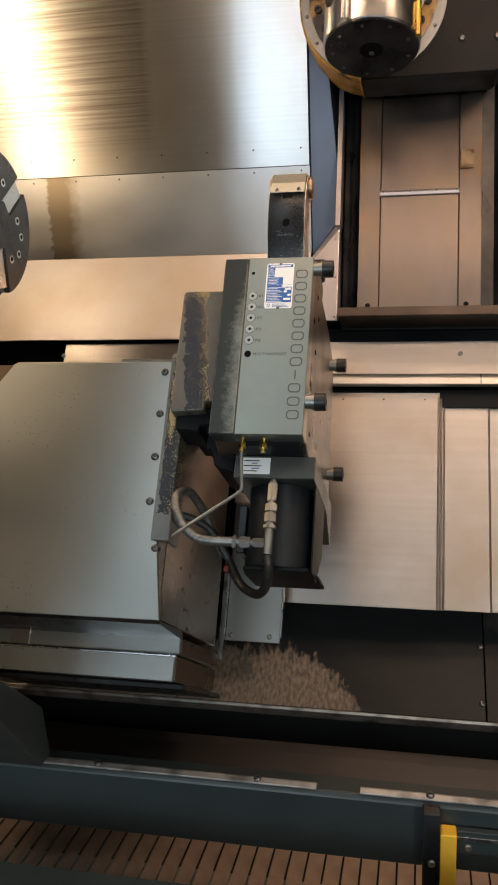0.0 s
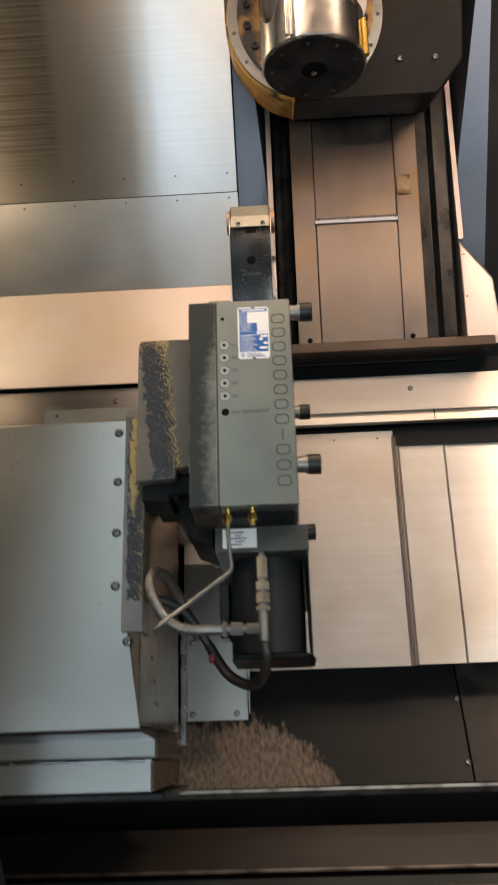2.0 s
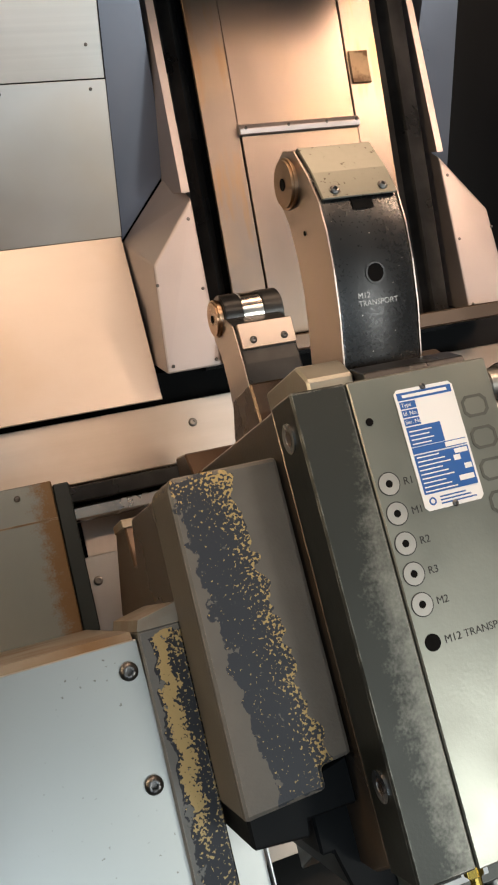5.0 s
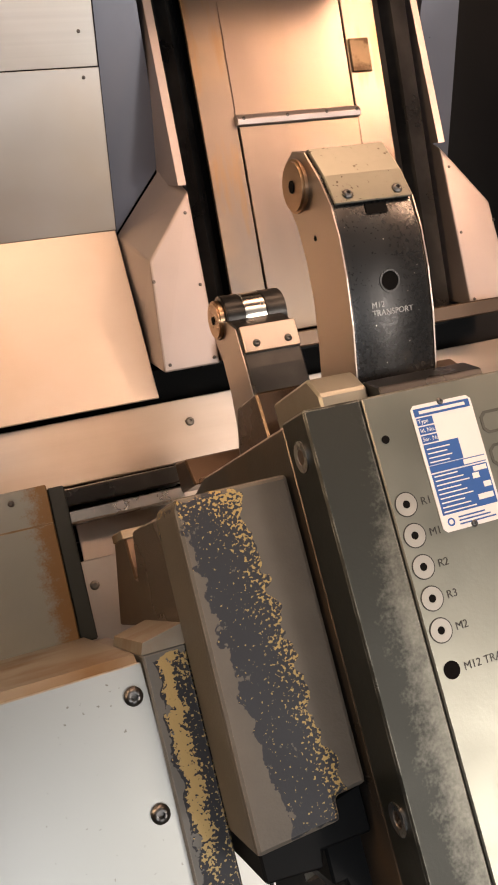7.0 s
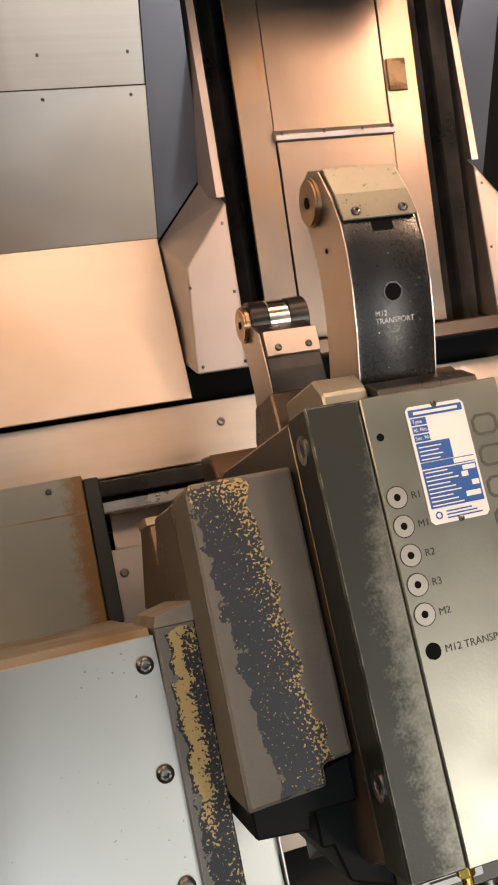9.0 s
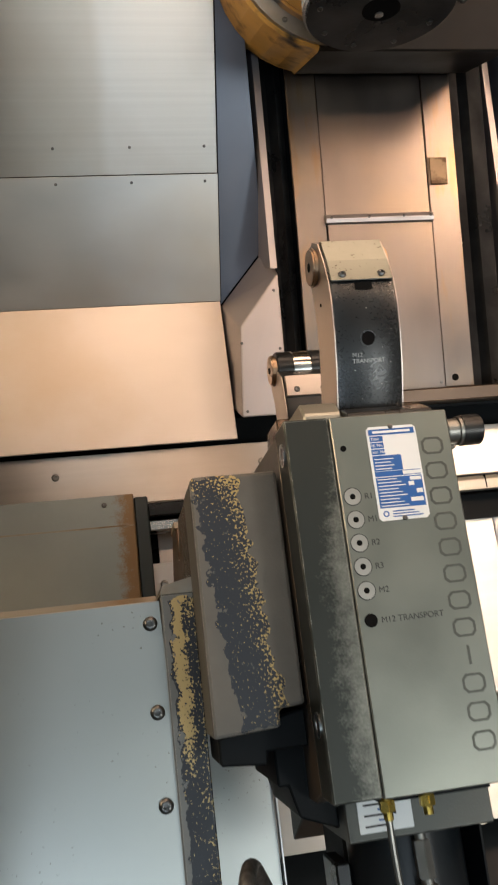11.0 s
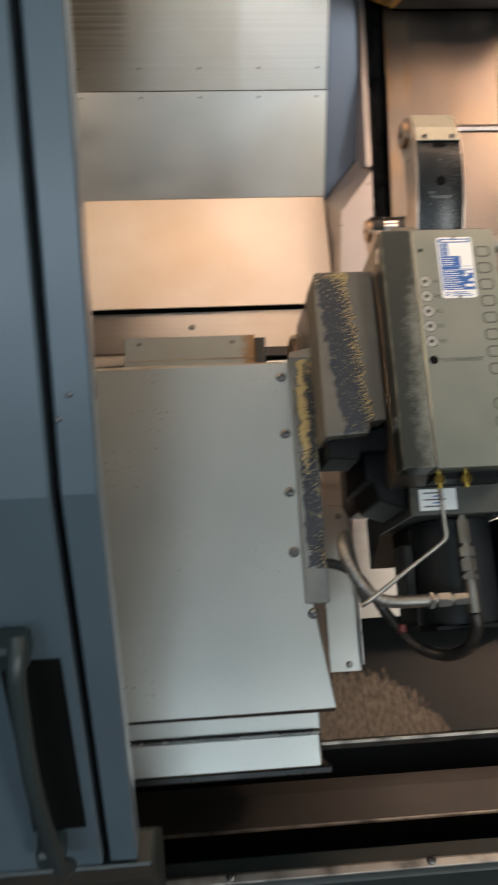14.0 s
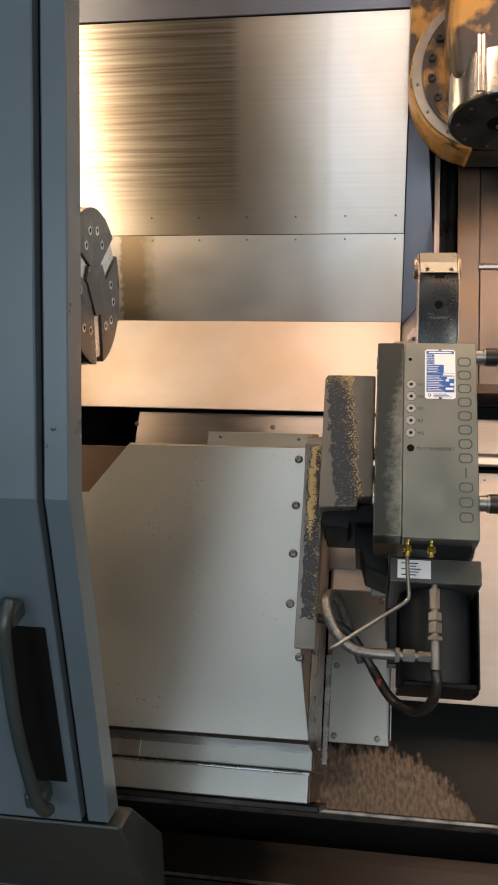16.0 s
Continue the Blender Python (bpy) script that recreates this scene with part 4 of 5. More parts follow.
part("under_apron", prism([(-0.305, -0.141), (-0.3035, -0.30), (-0.316, -0.312), (-0.320, -0.300), (-0.3105, -0.150)], "x", -0.65, -0.099), M_black, car)
for s0, s1, n1, x1 in ((-0.350, -0.318, -0.300, -0.0995), (-0.402, -0.3535, -0.286, -0.1035)):
    part("wiper_step", box(-0.65, x1, s0, s1, -0.62, n1, 0.002), M_carriage, car)
    part("step_bead", rod((-0.65, s1 + 0.001, n1 - 0.004), (x1, s1 + 0.001, n1 - 0.004), 0.0035, 10), M_steel, car)
    part("step_side", box(x1, x1 + 0.0025, s0 + 0.004, s1, -0.62, n1 - 0.006, 0.0005), M_brownside, car)
part("foot_rail", box(-0.66, -0.085, -0.415, -0.404, -0.63, -0.30, 0.002), M_black, car)
# Brighter sliver standing in for a reflection on the wiper step.
part("patch", prism([(-0.348, -0.3), (-0.348, -0.298), (-0.318, -0.296), (-0.318, -0.299)], "x", -0.455, -0.415), M_cheek, car, "bright patch painted as a reflection")
screws(car, BUTTON, [(-0.143, 0.177, -0.137), (-0.143, 0.089, -0.137), (-0.1425, 0.001, -0.137), (-0.142, -0.087, -0.137), (-0.121, -0.175, -0.137)], (0, 0, 1), "button-head screw")
screws(car, SMALL, [(-0.101, -0.19 - 0.035 * i, -0.25 - 0.03 * i) for i in range(5)], (1, 0, 0))
part("guard_strip", box(0, 0.0345, 0, 0.366, -0.06, 0.006, 0.0015), M_strip, car, "dark strip with chipped yellow primer", Matrix.Translation((-0.1305, -0.161, -0.137)))
part("strip_top", prism([(-0.131, 0.205), (-0.096, 0.205), (-0.090, 0.222), (-0.128, 0.214)], "z", -0.30, -0.131), M_rust, car)
part("side_flange", box(-0.100, -0.088, -0.33, -0.10, -0.64, -0.628, 0.001), M_steel, car)

beam = thing("slide_beam", at_bed(0, 0, -0.557), "grey steel slide block with a rust-stained end", "slide block")
M_rustend = smudged("rust_stained_block", (0.28, 0.31, 0.30), (0.24, 0.15, 0.075), -0.152, -0.172)
part("beam_body", box(-0.406, -0.139, 0.20, 0.403, -0.10, 0, 0.0015), M_rustend, beam)
part("end_block", box(-0.1385, -0.117, 0.20, 0.398, -0.11, -0.004, 0.002), M_greenblack, beam)
part("wear_line", box(-0.406, -0.14, 0.352, 0.3545, -0.001, 0.0006), M_rust, beam)
screws(beam, SMALL, [(-0.375, 0.389, 0), (-0.185, 0.388, 0)], (0, 0, 1))
guide = thing("linear_guide", at_bed(0, 0, -0.64), "dark linear guide rail behind the slide block", "guide rail")
part("rail", box(-0.115, 0.05, 0.375, 0.398, -0.03, 0.02, 0.002), M_black, guide)
part("rail_foot", box(-0.115, 0.05, 0.352, 0.370, -0.03, 0.012, 0.002), M_steel, guide)
part("backing_plate", box(-0.117, -0.005, 0.10, 0.30, -0.03, -0.004, 0.001), M_lower, guide)
screws(guide, FLANGE, [(-0.098, 0.265, -0.004), (-0.094, 0.16, -0.004)], (0, 0, 1))

lowp = thing("scraper_plate", at_bed(0, 0, -0.645), "stainless steel scraper plate with cap screws below the steady", "machine plate")
part("plate", box(-0.088, 0.041, -0.282, 0.05, -0.004, 0, 0.0008), M_carriage, lowp)
part("upper_plate", box(-0.095, 0.055, 0.052, 0.30, -0.008, -0.004, 0.0008), M_cover, lowp)
part("edge_strip", box(0.0425, 0.046, -0.27, 0.05, -0.004, 0.012, 0.0008), M_steel, lowp)
screws(lowp, FLANGE, [(-0.076, -0.269, 0), (0.017, -0.269, 0), (-0.076, -0.12, 0), (0.02, 0.03, 0)], (0, 0, 1))

# ---------- mounting bracket of the steady ----------
brk = thing("mounting_bracket", at_bed(-0.097, 0.062, -0.055), "grey cast bracket with chipped dark paint and yellow primer", "bracket")
part("arm_casting", prism([(0, 0), (0.064, 0.004), (0.064, 0.020), (0.089, 0.022), (0.089, 0.248), (0.004, 0.248), (0, 0.240)], "z", -0.075, 0, 0.0035, seg=2), M_bracket, brk)
part("shoulder", prism([(0.155, -0.0755), (0.243, -0.0755), (0.243, -0.205), (0.198, -0.235), (0.200, -0.252), (0.245, -0.262), (0.245, -0.33), (0.15, -0.44)], "x", 0.002, 0.086, 0.002), M_brownside, brk, "oily shoulder, warm lamp brown in its colour")
part("lug", prism([(0.240, -0.258), (0.240, -0.33), (0.2495, -0.33), (0.2495, -0.264)], "x", 0.0, 0.06, 0.001), M_rust, brk, "rusty worn lug")
part("rib", prism([(0.004, 0.0), (0.085, 0.0), (0.085, 0.158), (0.004, 0.158)], "z", -0.26, -0.0755, 0.003), M_blackpaint, brk)
part("carrier_block", prism([(0.062, -0.055), (0.072, -0.055), (0.080, -0.085), (0.118, -0.10), (0.118, -0.002), (0.062, -0.002)], "z", -0.20, -0.05, 0.002), M_blackpaint, brk, "black carrier block")
part("clamp_block", prism([(0.006, -0.026), (0.05, -0.030), (0.052, -0.018), (0.092, -0.018), (0.092, 0.018), (0.006, -0.001)], "z", -0.11, -0.022, 0.002), M_blackpaint, brk)

# ---------- the steady rest ----------
st = thing("steady_rest", at_bed(0, 0, 0), "hydraulic steady rest with grey-green steel body and two curved roller arms", "steady rest")
M_smudge = smudged("smudged_steel", (0.20, 0.205, 0.178), (0.030, 0.034, 0.030), 0.012, 0.042, (0.20, 0.36))
worn_edges(M_smudge, (0.42, 0.42, 0.38), relief=0.15)
part("front_plate", box(0.0392, 0.158, 0.0, 0.345, -0.045, 0, 0.0012), M_steady, st)
part("side_strip", box(-0.006, 0.0382, 0.001, 0.345, -0.045, 0, 0.0015), M_smudge, st, "darkly smudged side strip")
part("body", prism([(0.004, -0.0455), (0.343, -0.0455), (0.343, -0.30), (0.32, -0.42), (0.02, -0.46), (-0.01, -0.40), (-0.008, -0.08)], "x", -0.0055, 0.1575, 0.002), M_steadyside, st, "oily body sides, warm lamp brown in their colour")
for s, n in ((0.325, -0.012), (0.063, -0.008), (0.283, -0.34), (0.052, -0.39)):
    b = part("bolt", rod((0.158, s, n), (0.171, s, n), 0.0125, 20, w=0.001), M_zinc, st, smooth=True)
    part("washer", rod((0.1705, s, n), (0.174, s, n), 0.0145, 20), M_zinc, b, smooth=True)
    part("bolt_head", mesh_of(cap_mesh(0.0155, 0.020, 0.008, 24), M_dark_screw, True), None, b, "black socket head", facing((0.174, s, n), (1, 0, 0)))
for s, n in ((0.20, -0.10), (0.245, -0.06), (0.12, -0.06), (0.10, -0.09), (0.03, -0.08), (0.31, -0.09), (0.28, -0.12)):
    part("side_hole", rod((0.1565, s, n), (0.1585, s, n), 0.005, 14), M_hole, st)
for s, n in ((0.316, -0.022), (0.066, -0.02)):
    part("plug", ring(0.006, 0.0115, 0.0012, 20), M_steel, st, m=facing((-0.006, s, n), (-1, 0, 0)))
    part("plug_hole", rod((-0.0052, s, n), (-0.0066, s, n), 0.006, 16), M_brownside, st)
ports = [0.266 - 0.022 * i for i in range(5)]
port = mesh_of(ring(0.0028, 0.0080, 0.0006, 24), M_port, False)
groove = mesh_of(ring(0.0080, 0.0088, 0.0004, 24), M_ink, False)
hole = mesh_of(rod((0, 0, 0), (0, 0, 0.0005), 0.0028, 14), M_hole)


def writing(text, size, m, parent, material, name="writing"):
    cu = bpy.data.curves.new("writing", "FONT")
    cu.body, cu.size, cu.extrude = text, size, 0.0002
    cu.materials.append(material)
    ob = new(name, cu)
    ob.parent = parent
    ob.matrix_local = m
    return ob


for s, txt in zip(ports, ("R1", "M1", "R2", "R3", "M2")):
    p = part("port", port, None, st, "bright sealing ring", Matrix.Translation((0.051, s, 0)))
    part("port_groove", groove, None, p)
    part("port_hole", hole, None, p)
    writing(txt, 0.0078, Matrix.Translation((0.0625, s - 0.003, 0.0001)), st, M_ink)
part("thread_hole", rod((0.051, 0.151, 0), (0.051, 0.151, 0.0005), 0.0062, 20), M_hole, st)
writing("M12 TRANSPORT", 0.0078, Matrix.Translation((0.0605, 0.148, 0.0001)), st, M_ink)
part("pin_hole", rod((0.049, 0.313, 0), (0.049, 0.313, 0.0005), 0.0030, 14), M_hole, st)

# engraved maker's line: plain cut shapes, read upwards
letter = bmesh.new()
outer_loop = [(-0.011, 0.004), (-0.007, 0.0), (0.007, 0.0), (0.011, 0.004), (0.011, 0.013), (0.007, 0.017), (-0.007, 0.017), (-0.011, 0.013)]
inner_loop = [(x * 0.80, 0.0085 + (y - 0.0085) * 0.75) for x, y in outer_loop]
rims = [[letter.verts.new((x, y, z)) for x, y in loop] for loop, z in ((outer_loop, 0), (outer_loop, 0.0004), (inner_loop, 0.0004), (inner_loop, 0))]
for a, c in zip(rims, rims[1:] + rims[:1]):
    for k in range(8):
        letter.faces.new((a[k], a[(k + 1) % 8], c[(k + 1) % 8], c[k]))
letter = mesh_of(letter, M_engrave)
dash = mesh_of(box(-0.0012, 0.0012, 0, 0.017, 0, 0.0004), M_engrave)
for i in range(12):
    part("engraved_mark", dash if i == 3 else letter, None, st, m=Matrix.Translation((0.138, 0.028 + 0.0248 * i, 0)))

# rating label
lab = thing("rating_plate", at_bed(0.0735, 0.240, 0.0002), "white and blue rating label with small print", "label")
part("card", prism([(0.003, 0), (0.047, 0), (0.05, 0.003), (0.05, 0.089), (0.047, 0.092), (0.003, 0.092), (0, 0.089), (0, 0.003)], "z", 0, 0.0006), M_label, lab)
for x0, x1, y0, y1 in ((0.002, 0.048, 0.0835, 0.0893), (0.0025, 0.0155, 0.077, 0.0825), (0.0025, 0.0155, 0.0705, 0.076), (0.0025, 0.0155, 0.064, 0.0695), (0.0025, 0.031, 0.048, 0.063), (0.0025, 0.048, 0.0425, 0.0475), (0.0025, 0.048, 0.012, 0.0415)):
    part("blue_field", box(x0, x1, y0, y1, 0.0006, 0.0009), M_blue, lab)
for x0, x1, y0, y1 in ((0.030, 0.048, 0.0432, 0.0468), (0.034, 0.0395, 0.032, 0.036), (0.041, 0.047, 0.0245, 0.0285), (0.034, 0.0465, 0.0165, 0.0205), (0.036, 0.047, 0.037, 0.0405)):
    part("white_field", box(x0, x1, y0, y1, 0.0009, 0.0011), M_label, lab)
for i in range(9):
    y = 0.0135 + 0.0032 * i
    part("small_print", box(0.004, 0.031 - 0.004 * (i % 3), y, y + 0.0009, 0.0009, 0.0011), M_label, lab)
for i in range(4):
    y = 0.0495 + 0.0032 * i
    part("small_print", box(0.004, 0.020 + 0.003 * (i % 2), y, y + 0.0009, 0.0009, 0.0011), M_label, lab)
part("headline", box(0.006, 0.044, 0.0852, 0.0875, 0.0009, 0.0011), M_label, lab)
for i in range(3):
    part("foot_print", box(0.014, 0.044 - 0.004 * i, 0.003 + 0.0025 * i, 0.0041 + 0.0025 * i, 0.0006, 0.0008), M_blue, lab)
for txt, y in (("Type", 0.0785), ("Id. No.", 0.072), ("Ser. No.", 0.0655)):
    writing(txt, 0.0042, Matrix.Translation((0.0032, y, 0.0009)), lab, M_label)
part("emblem", ring(0.0018, 0.0030, 0.0002, 14), M_blue, lab, m=Matrix.Translation((0.0075, 0.0065, 0.0006)))
screws(lab, TINY, [(0.025, 0.0915, 0.0004), (0.025, 0.0015, 0.0004)], (0, 0, 1))


# ---------- arms ----------
def arc(c, r, a0, a1, k):
    return [(c[0] + r * math.sin(radians(a0 + (a1 - a0) * i / k)), c[1] + r * math.cos(radians(a0 + (a1 - a0) * i / k))) for i in range(k + 1)]


front_arm = [(0.350, -0.060), (0.385, -0.056), (0.42, -0.0535), (0.455, -0.055), (0.485, -0.060), (0.508, -0.068), (0.530, -0.083), (0.552, -0.104),
             (0.556, -0.125), (0.548, -0.142), (0.532, -0.148), (0.513, -0.142), (0.497, -0.131), (0.47, -0.122), (0.44, -0.117), (0.405, -0.117), (0.375, -0.120), (0.350, -0.122)]


def swing(p, deg=20, c=(0.34, -0.085)):
    a, v = radians(deg), (p[0] - c[0], p[1] - c[1])
    return (c[0] + v[0] * math.cos(a) - v[1] * math.sin(a), c[1] + v[1] * math.cos(a) + v[0] * math.sin(a))


front_arm = [swing(p) for p in front_arm]
part("front_arm", prism(front_arm, "x", 0.064, 0.132, 0.0022, seg=2), M_speck, st, "blackened curved arm", smooth=True)
part("arm_cheek", prism([(s, n) for s, n in front_arm], "x", 0.0625, 0.0638), M_cheek, st, "bright ground arm side")
part("arm_cheek", prism([(s, n) for s, n in front_arm], "x", 0.1322, 0.1335), M_cheek, st, "bright ground arm side")
part("arm_cap", prism([swing(p) for p in ((0.508, -0.0665), (0.509, -0.064), (0.531, -0.0795), (0.5545, -0.102), (0.5525, -0.1055), (0.530, -0.0825))], "x", 0.065, 0.131, 0.0008), M_cap, st, "bright steel wiper cap")
for x in (0.078, 0.120):
    part("cap_screw", SMALL, None, st, "", facing((x, *swing((0.5155, -0.0685))), (0, 0.25, 0.97)))
part("arm_hole", rod((0.098, *swing((0.448, -0.064))), (0.098, *swing((0.4485, -0.0542))), 0.0075, 16), M_hole, st)
part("hole_rim", ring(0.0072, 0.0086, 0.0004, 20), M_black, st, m=facing((0.098, *swing((0.4485, -0.0542))), (0, -0.30, 0.95)))
part("cap_slot", prism([swing(p) for p in ((0.499, -0.070), (0.507, -0.070), (0.507, -0.0665), (0.499, -0.0638))], "x", 0.090, 0.108), M_hole, st)
writing("M12\nTRANSPORT", 0.0062, Matrix.Translation((0.080, *swing((0.430, -0.0532)))) @ pose(0, 0, 0, 20, 0, 0), st, M_screw)
PIN = swing((0.529, -0.120))
for x0, x1 in ((0.0565, 0.0624), (0.1337, 0.140)):
    part("pin_disc", rod((x0, *PIN), (x1, *PIN), 0.021, 28, w=0.002), M_bronze, st, "bright pin disc", smooth=True)
part("pin_centre", rod((0.0558, *PIN), (0.0570, *PIN), 0.005, 14), M_hole, st)
part("arm_pin_hole", rod((0.0618, *swing((0.487, -0.10))), (0.0624, *swing((0.487, -0.10))), 0.002, 10), M_hole, st)

rear_arm = [(0.345, -0.31), (0.36, -0.272), (0.40, -0.268), (0.45, -0.268), (0.495, -0.272), (0.505, -0.285), (0.515, -0.30), (0.52, -0.335), (0.505, -0.345), (0.48, -0.335), (0.44, -0.335), (0.40, -0.345), (0.36, -0.37), (0.345, -0.40)]
rear_arm = [(q - 0.008, n - 0.014) for q, n in rear_arm]
part("rear_arm", prism(rear_arm, "x", 0.064, 0.130, 0.002), M_black, st, "blackened curved arm")
part("arm_cheek", prism(rear_arm, "x", 0.0625, 0.0638), M_cheek, st, "bright ground arm side")
part("arm_cap", box(0.066, 0.129, 0.458, 0.487, -0.287, -0.279, 0.0008), M_cheek, st, "bright steel wiper cap")
for x in (0.080, 0.116):
    part("cap_screw", SMALL, None, st, "", facing((x, 0.467, -0.279), (0, 0, 1)))
part("roller", rod((0.088, 0.513, -0.332), (0.112, 0.513, -0.332), 0.0255, 32, w=0.001), M_bright, st, "polished roller", smooth=True)
for x0, x1 in ((0.066, 0.0875), (0.1125, 0.136)):
    part("roller_cheek", rod((x0, 0.513, -0.332), (x1, 0.513, -0.332), 0.0258, 32, w=0.001), M_black, st, smooth=True)
part("pin_disc", rod((0.0575, 0.513, -0.332), (0.0655, 0.513, -0.332), 0.0215, 28, w=0.002), M_bronze, st, "bronze pin disc", smooth=True)
part("pin_centre", rod((0.0567, 0.513, -0.332), (0.0580, 0.513, -0.332), 0.0045, 14), M_hole, st)
# blocks on top of the body
part("top_block", prism([(0.343, -0.030), (0.358, -0.030), (0.374, -0.046), (0.374, -0.125), (0.343, -0.125)], "x", 0.022, 0.0615, 0.002), M_beam, st, "chamfered steel block")
part("top_block", prism([(0.343, -0.035), (0.352, -0.035), (0.372, -0.06), (0.372, -0.16), (0.343, -0.16)], "x", 0.1345, 0.1575, 0.002), M_steadyside, st)
part("arm_root", prism([(0.343, -0.012), (0.352, -0.014), (0.362, -0.034), (0.362, -0.055), (0.343, -0.055)], "x", 0.062, 0.150, 0.001), M_black, st)
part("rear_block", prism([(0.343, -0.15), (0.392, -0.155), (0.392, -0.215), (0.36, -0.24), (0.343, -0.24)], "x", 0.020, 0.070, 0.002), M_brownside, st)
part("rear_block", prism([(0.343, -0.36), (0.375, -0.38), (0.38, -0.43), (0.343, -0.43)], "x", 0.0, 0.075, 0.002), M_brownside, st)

# ---------- adapter block, cylinder and plumbing ----------
part("adapter_block", prism([(-0.008, -0.092), (-0.050, -0.090), (-0.052, -0.30), (-0.10, -0.40), (-0.012, -0.40)], "x", 0.024, 0.171, 0.0015), M_adapter, st)
part("adapter_neck", box(0.045, 0.150, -0.0085, 0.004, -0.12, -0.035), M_blackpaint, st)
ad = thing("type_plate", at_bed(0.036, -0.043, -0.0908), "small white type label on the adapter block", "label")
part("card", box(0, 0.054, 0.0, 0.031, -0.0006, 0.0008, 0.0004), M_label, ad)
for i in range(5):
    part("small_print", box(0.006 + 0.014 * (i % 2), 0.030 + 0.004 * (i % 3), 0.005 + 0.0048 * i, 0.0068 + 0.0048 * i, 0.0008, 0.0010), M_blue if i % 2 else M_ink, ad)
cyl = thing("hydraulic_cylinder", at_bed(0.102, -0.052, -0.175), "black hydraulic cylinder below the steady body", "cylinder")
part("barrel", rod((0, 0, 0), (0, -0.150, 0), 0.060, 36, w=0.002), M_cylinder, cyl, smooth=True)
part("barrel_shell", box(-0.060, 0.060, -0.148, -0.001, -0.12, -0.02, 0.004), M_blackpaint, cyl)
part("bottom_flange", prism([(-0.060, 0.0), (-0.052, 0.055), (0.062, 0.055), (0.074, -0.02), (0.074, -0.12), (-0.060, -0.12)], "y", -0.158, -0.1505, 0.0015), M_blackpaint, cyl)
part("chip_guard", prism([(0.0, 0.05), (-0.155, 0.045), (-0.163, -0.02), (-0.10, -0.10), (0.0, -0.10)], "x", 0.0655, 0.0685, 0.0005), M_blackpaint, cyl)
part("sensor_block", box(-0.078, -0.062, -0.12, -0.03, -0.05, 0.01, 0.002), M_black, cyl)


def hexnut(bm, p0, p1, r):
    return rod(p0, p1, r, 6, bm=bm, w=0.0008)


def fit_line(parent, p0, d, pieces, label="zinc-plated hydraulic fitting"):
    """A row of fittings along d: (length, radius, is it a hexagon)."""
    p, d = Vector(p0), Vector(d).normalized()
    for length, r, hexa in pieces:
        q = p + d * length
        part("fitting", hexnut(None, p, q, r) if hexa else rod(p, q, r, 16), M_zinc, parent, label, smooth=not hexa)
        p = q
    return p


pipes = thing("hydraulic_lines", at_bed(0, 0, 0), "zinc-plated fittings with braided hydraulic hoses and a bent steel pipe", "hose")
for x, s in ((0.049, 0.0), (0.0865, 0.0)):
    part("brass_fitting", hexnut(rod((x, 0.001, -0.030), (x, -0.022, -0.030), 0.0045, 12), (x, -0.005, -0.030), (x, -0.015, -0.030), 0.0075), M_brass, pipes, "brass fitting")
part("steel_pipe", tube(rounded([(0.049, -0.015, -0.030), (0.0495, -0.040, -0.032), (0.0515, -0.070, -0.036), (0.0525, -0.083, -0.038), (0.046, -0.094, -0.039), (0.005, -0.122, -0.043), (-0.052, -0.161, -0.049), (-0.066, -0.170, -0.056)], 6), 0.0032, 10), M_pipe, pipes, "bent steel pipe", smooth=True)
end = fit_line(pipes, (0.0965, -0.047, -0.10), (0.002, -1, 0.08), [(0.010, 0.0055, False), (0.034, 0.0092, True), (0.006, 0.0062, False), (0.014, 0.0118, True), (0.003, 0.0070, False), (0.017, 0.0118, True), (0.005, 0.0075, False), (0.007, 0.0125, True), (0.046, 0.0088, False)])
part("hose", tube(rounded([end, (0.0995, -0.208, -0.094), (0.095, -0.230, -0.115), (0.083, -0.243, -0.145), (0.062, -0.243, -0.175), (0.030, -0.222, -0.20), (0.0, -0.175, -0.22)], 6), 0.0085, 14), M_hosedark, pipes, "braided hose", smooth=True)
end = fit_line(pipes, (0.090, -0.168, -0.09), (-1, 0.005, 0), [(0.020, 0.0088, True), (0.005, 0.006, False), (0.019, 0.0108, True), (0.005, 0.0072, False), (0.007, 0.0128, True), (0.039, 0.0088, False)])
part("hose", tube(rounded([end, (-0.032, -0.163, -0.088), (-0.056, -0.145, -0.085), (-0.073, -0.115, -0.085), (-0.078, -0.088, -0.095), (-0.072, -0.070, -0.118), (-0.062, -0.070, -0.155), (-0.046, -0.100, -0.205), (-0.02, -0.16, -0.25)], 6), 0.0085, 14), M_hose, pipes, "braided hose", smooth=True)
part("black_hose", tube(rounded([(-0.11, -0.10, -0.17), (-0.07, -0.105, -0.19), (-0.035, -0.125, -0.21), (0.0, -0.175, -0.22)], 6), 0.0075, 12), M_rubber, pipes, "black rubber hose", smooth=True)
part("red_clip", box(0.006, 0.016, -0.210, -0.197, -0.17, -0.155, 0.002), M_red, pipes, "red clip")

# ---------- milling head ----------
head = thing("milling_head", Matrix.Translation((0.228, 1.902, 2.345)), "swivelling milling head with worn yellow paint and bright spindle nose", "milling head")
R = 0.178
half = [(R * math.cos(radians(a)), R * math.sin(radians(a))) for a in range(90, 271, 10)]
part("swivel_housing", prism([(-0.03, 0.5)] + [(min(x, -0.03), z) for x, z in half if x < -0.02] + [(-0.03, -R)], "y", 0, 0.168, 0.004), M_yclean, head, "yellow painted housing with dark scuffs")
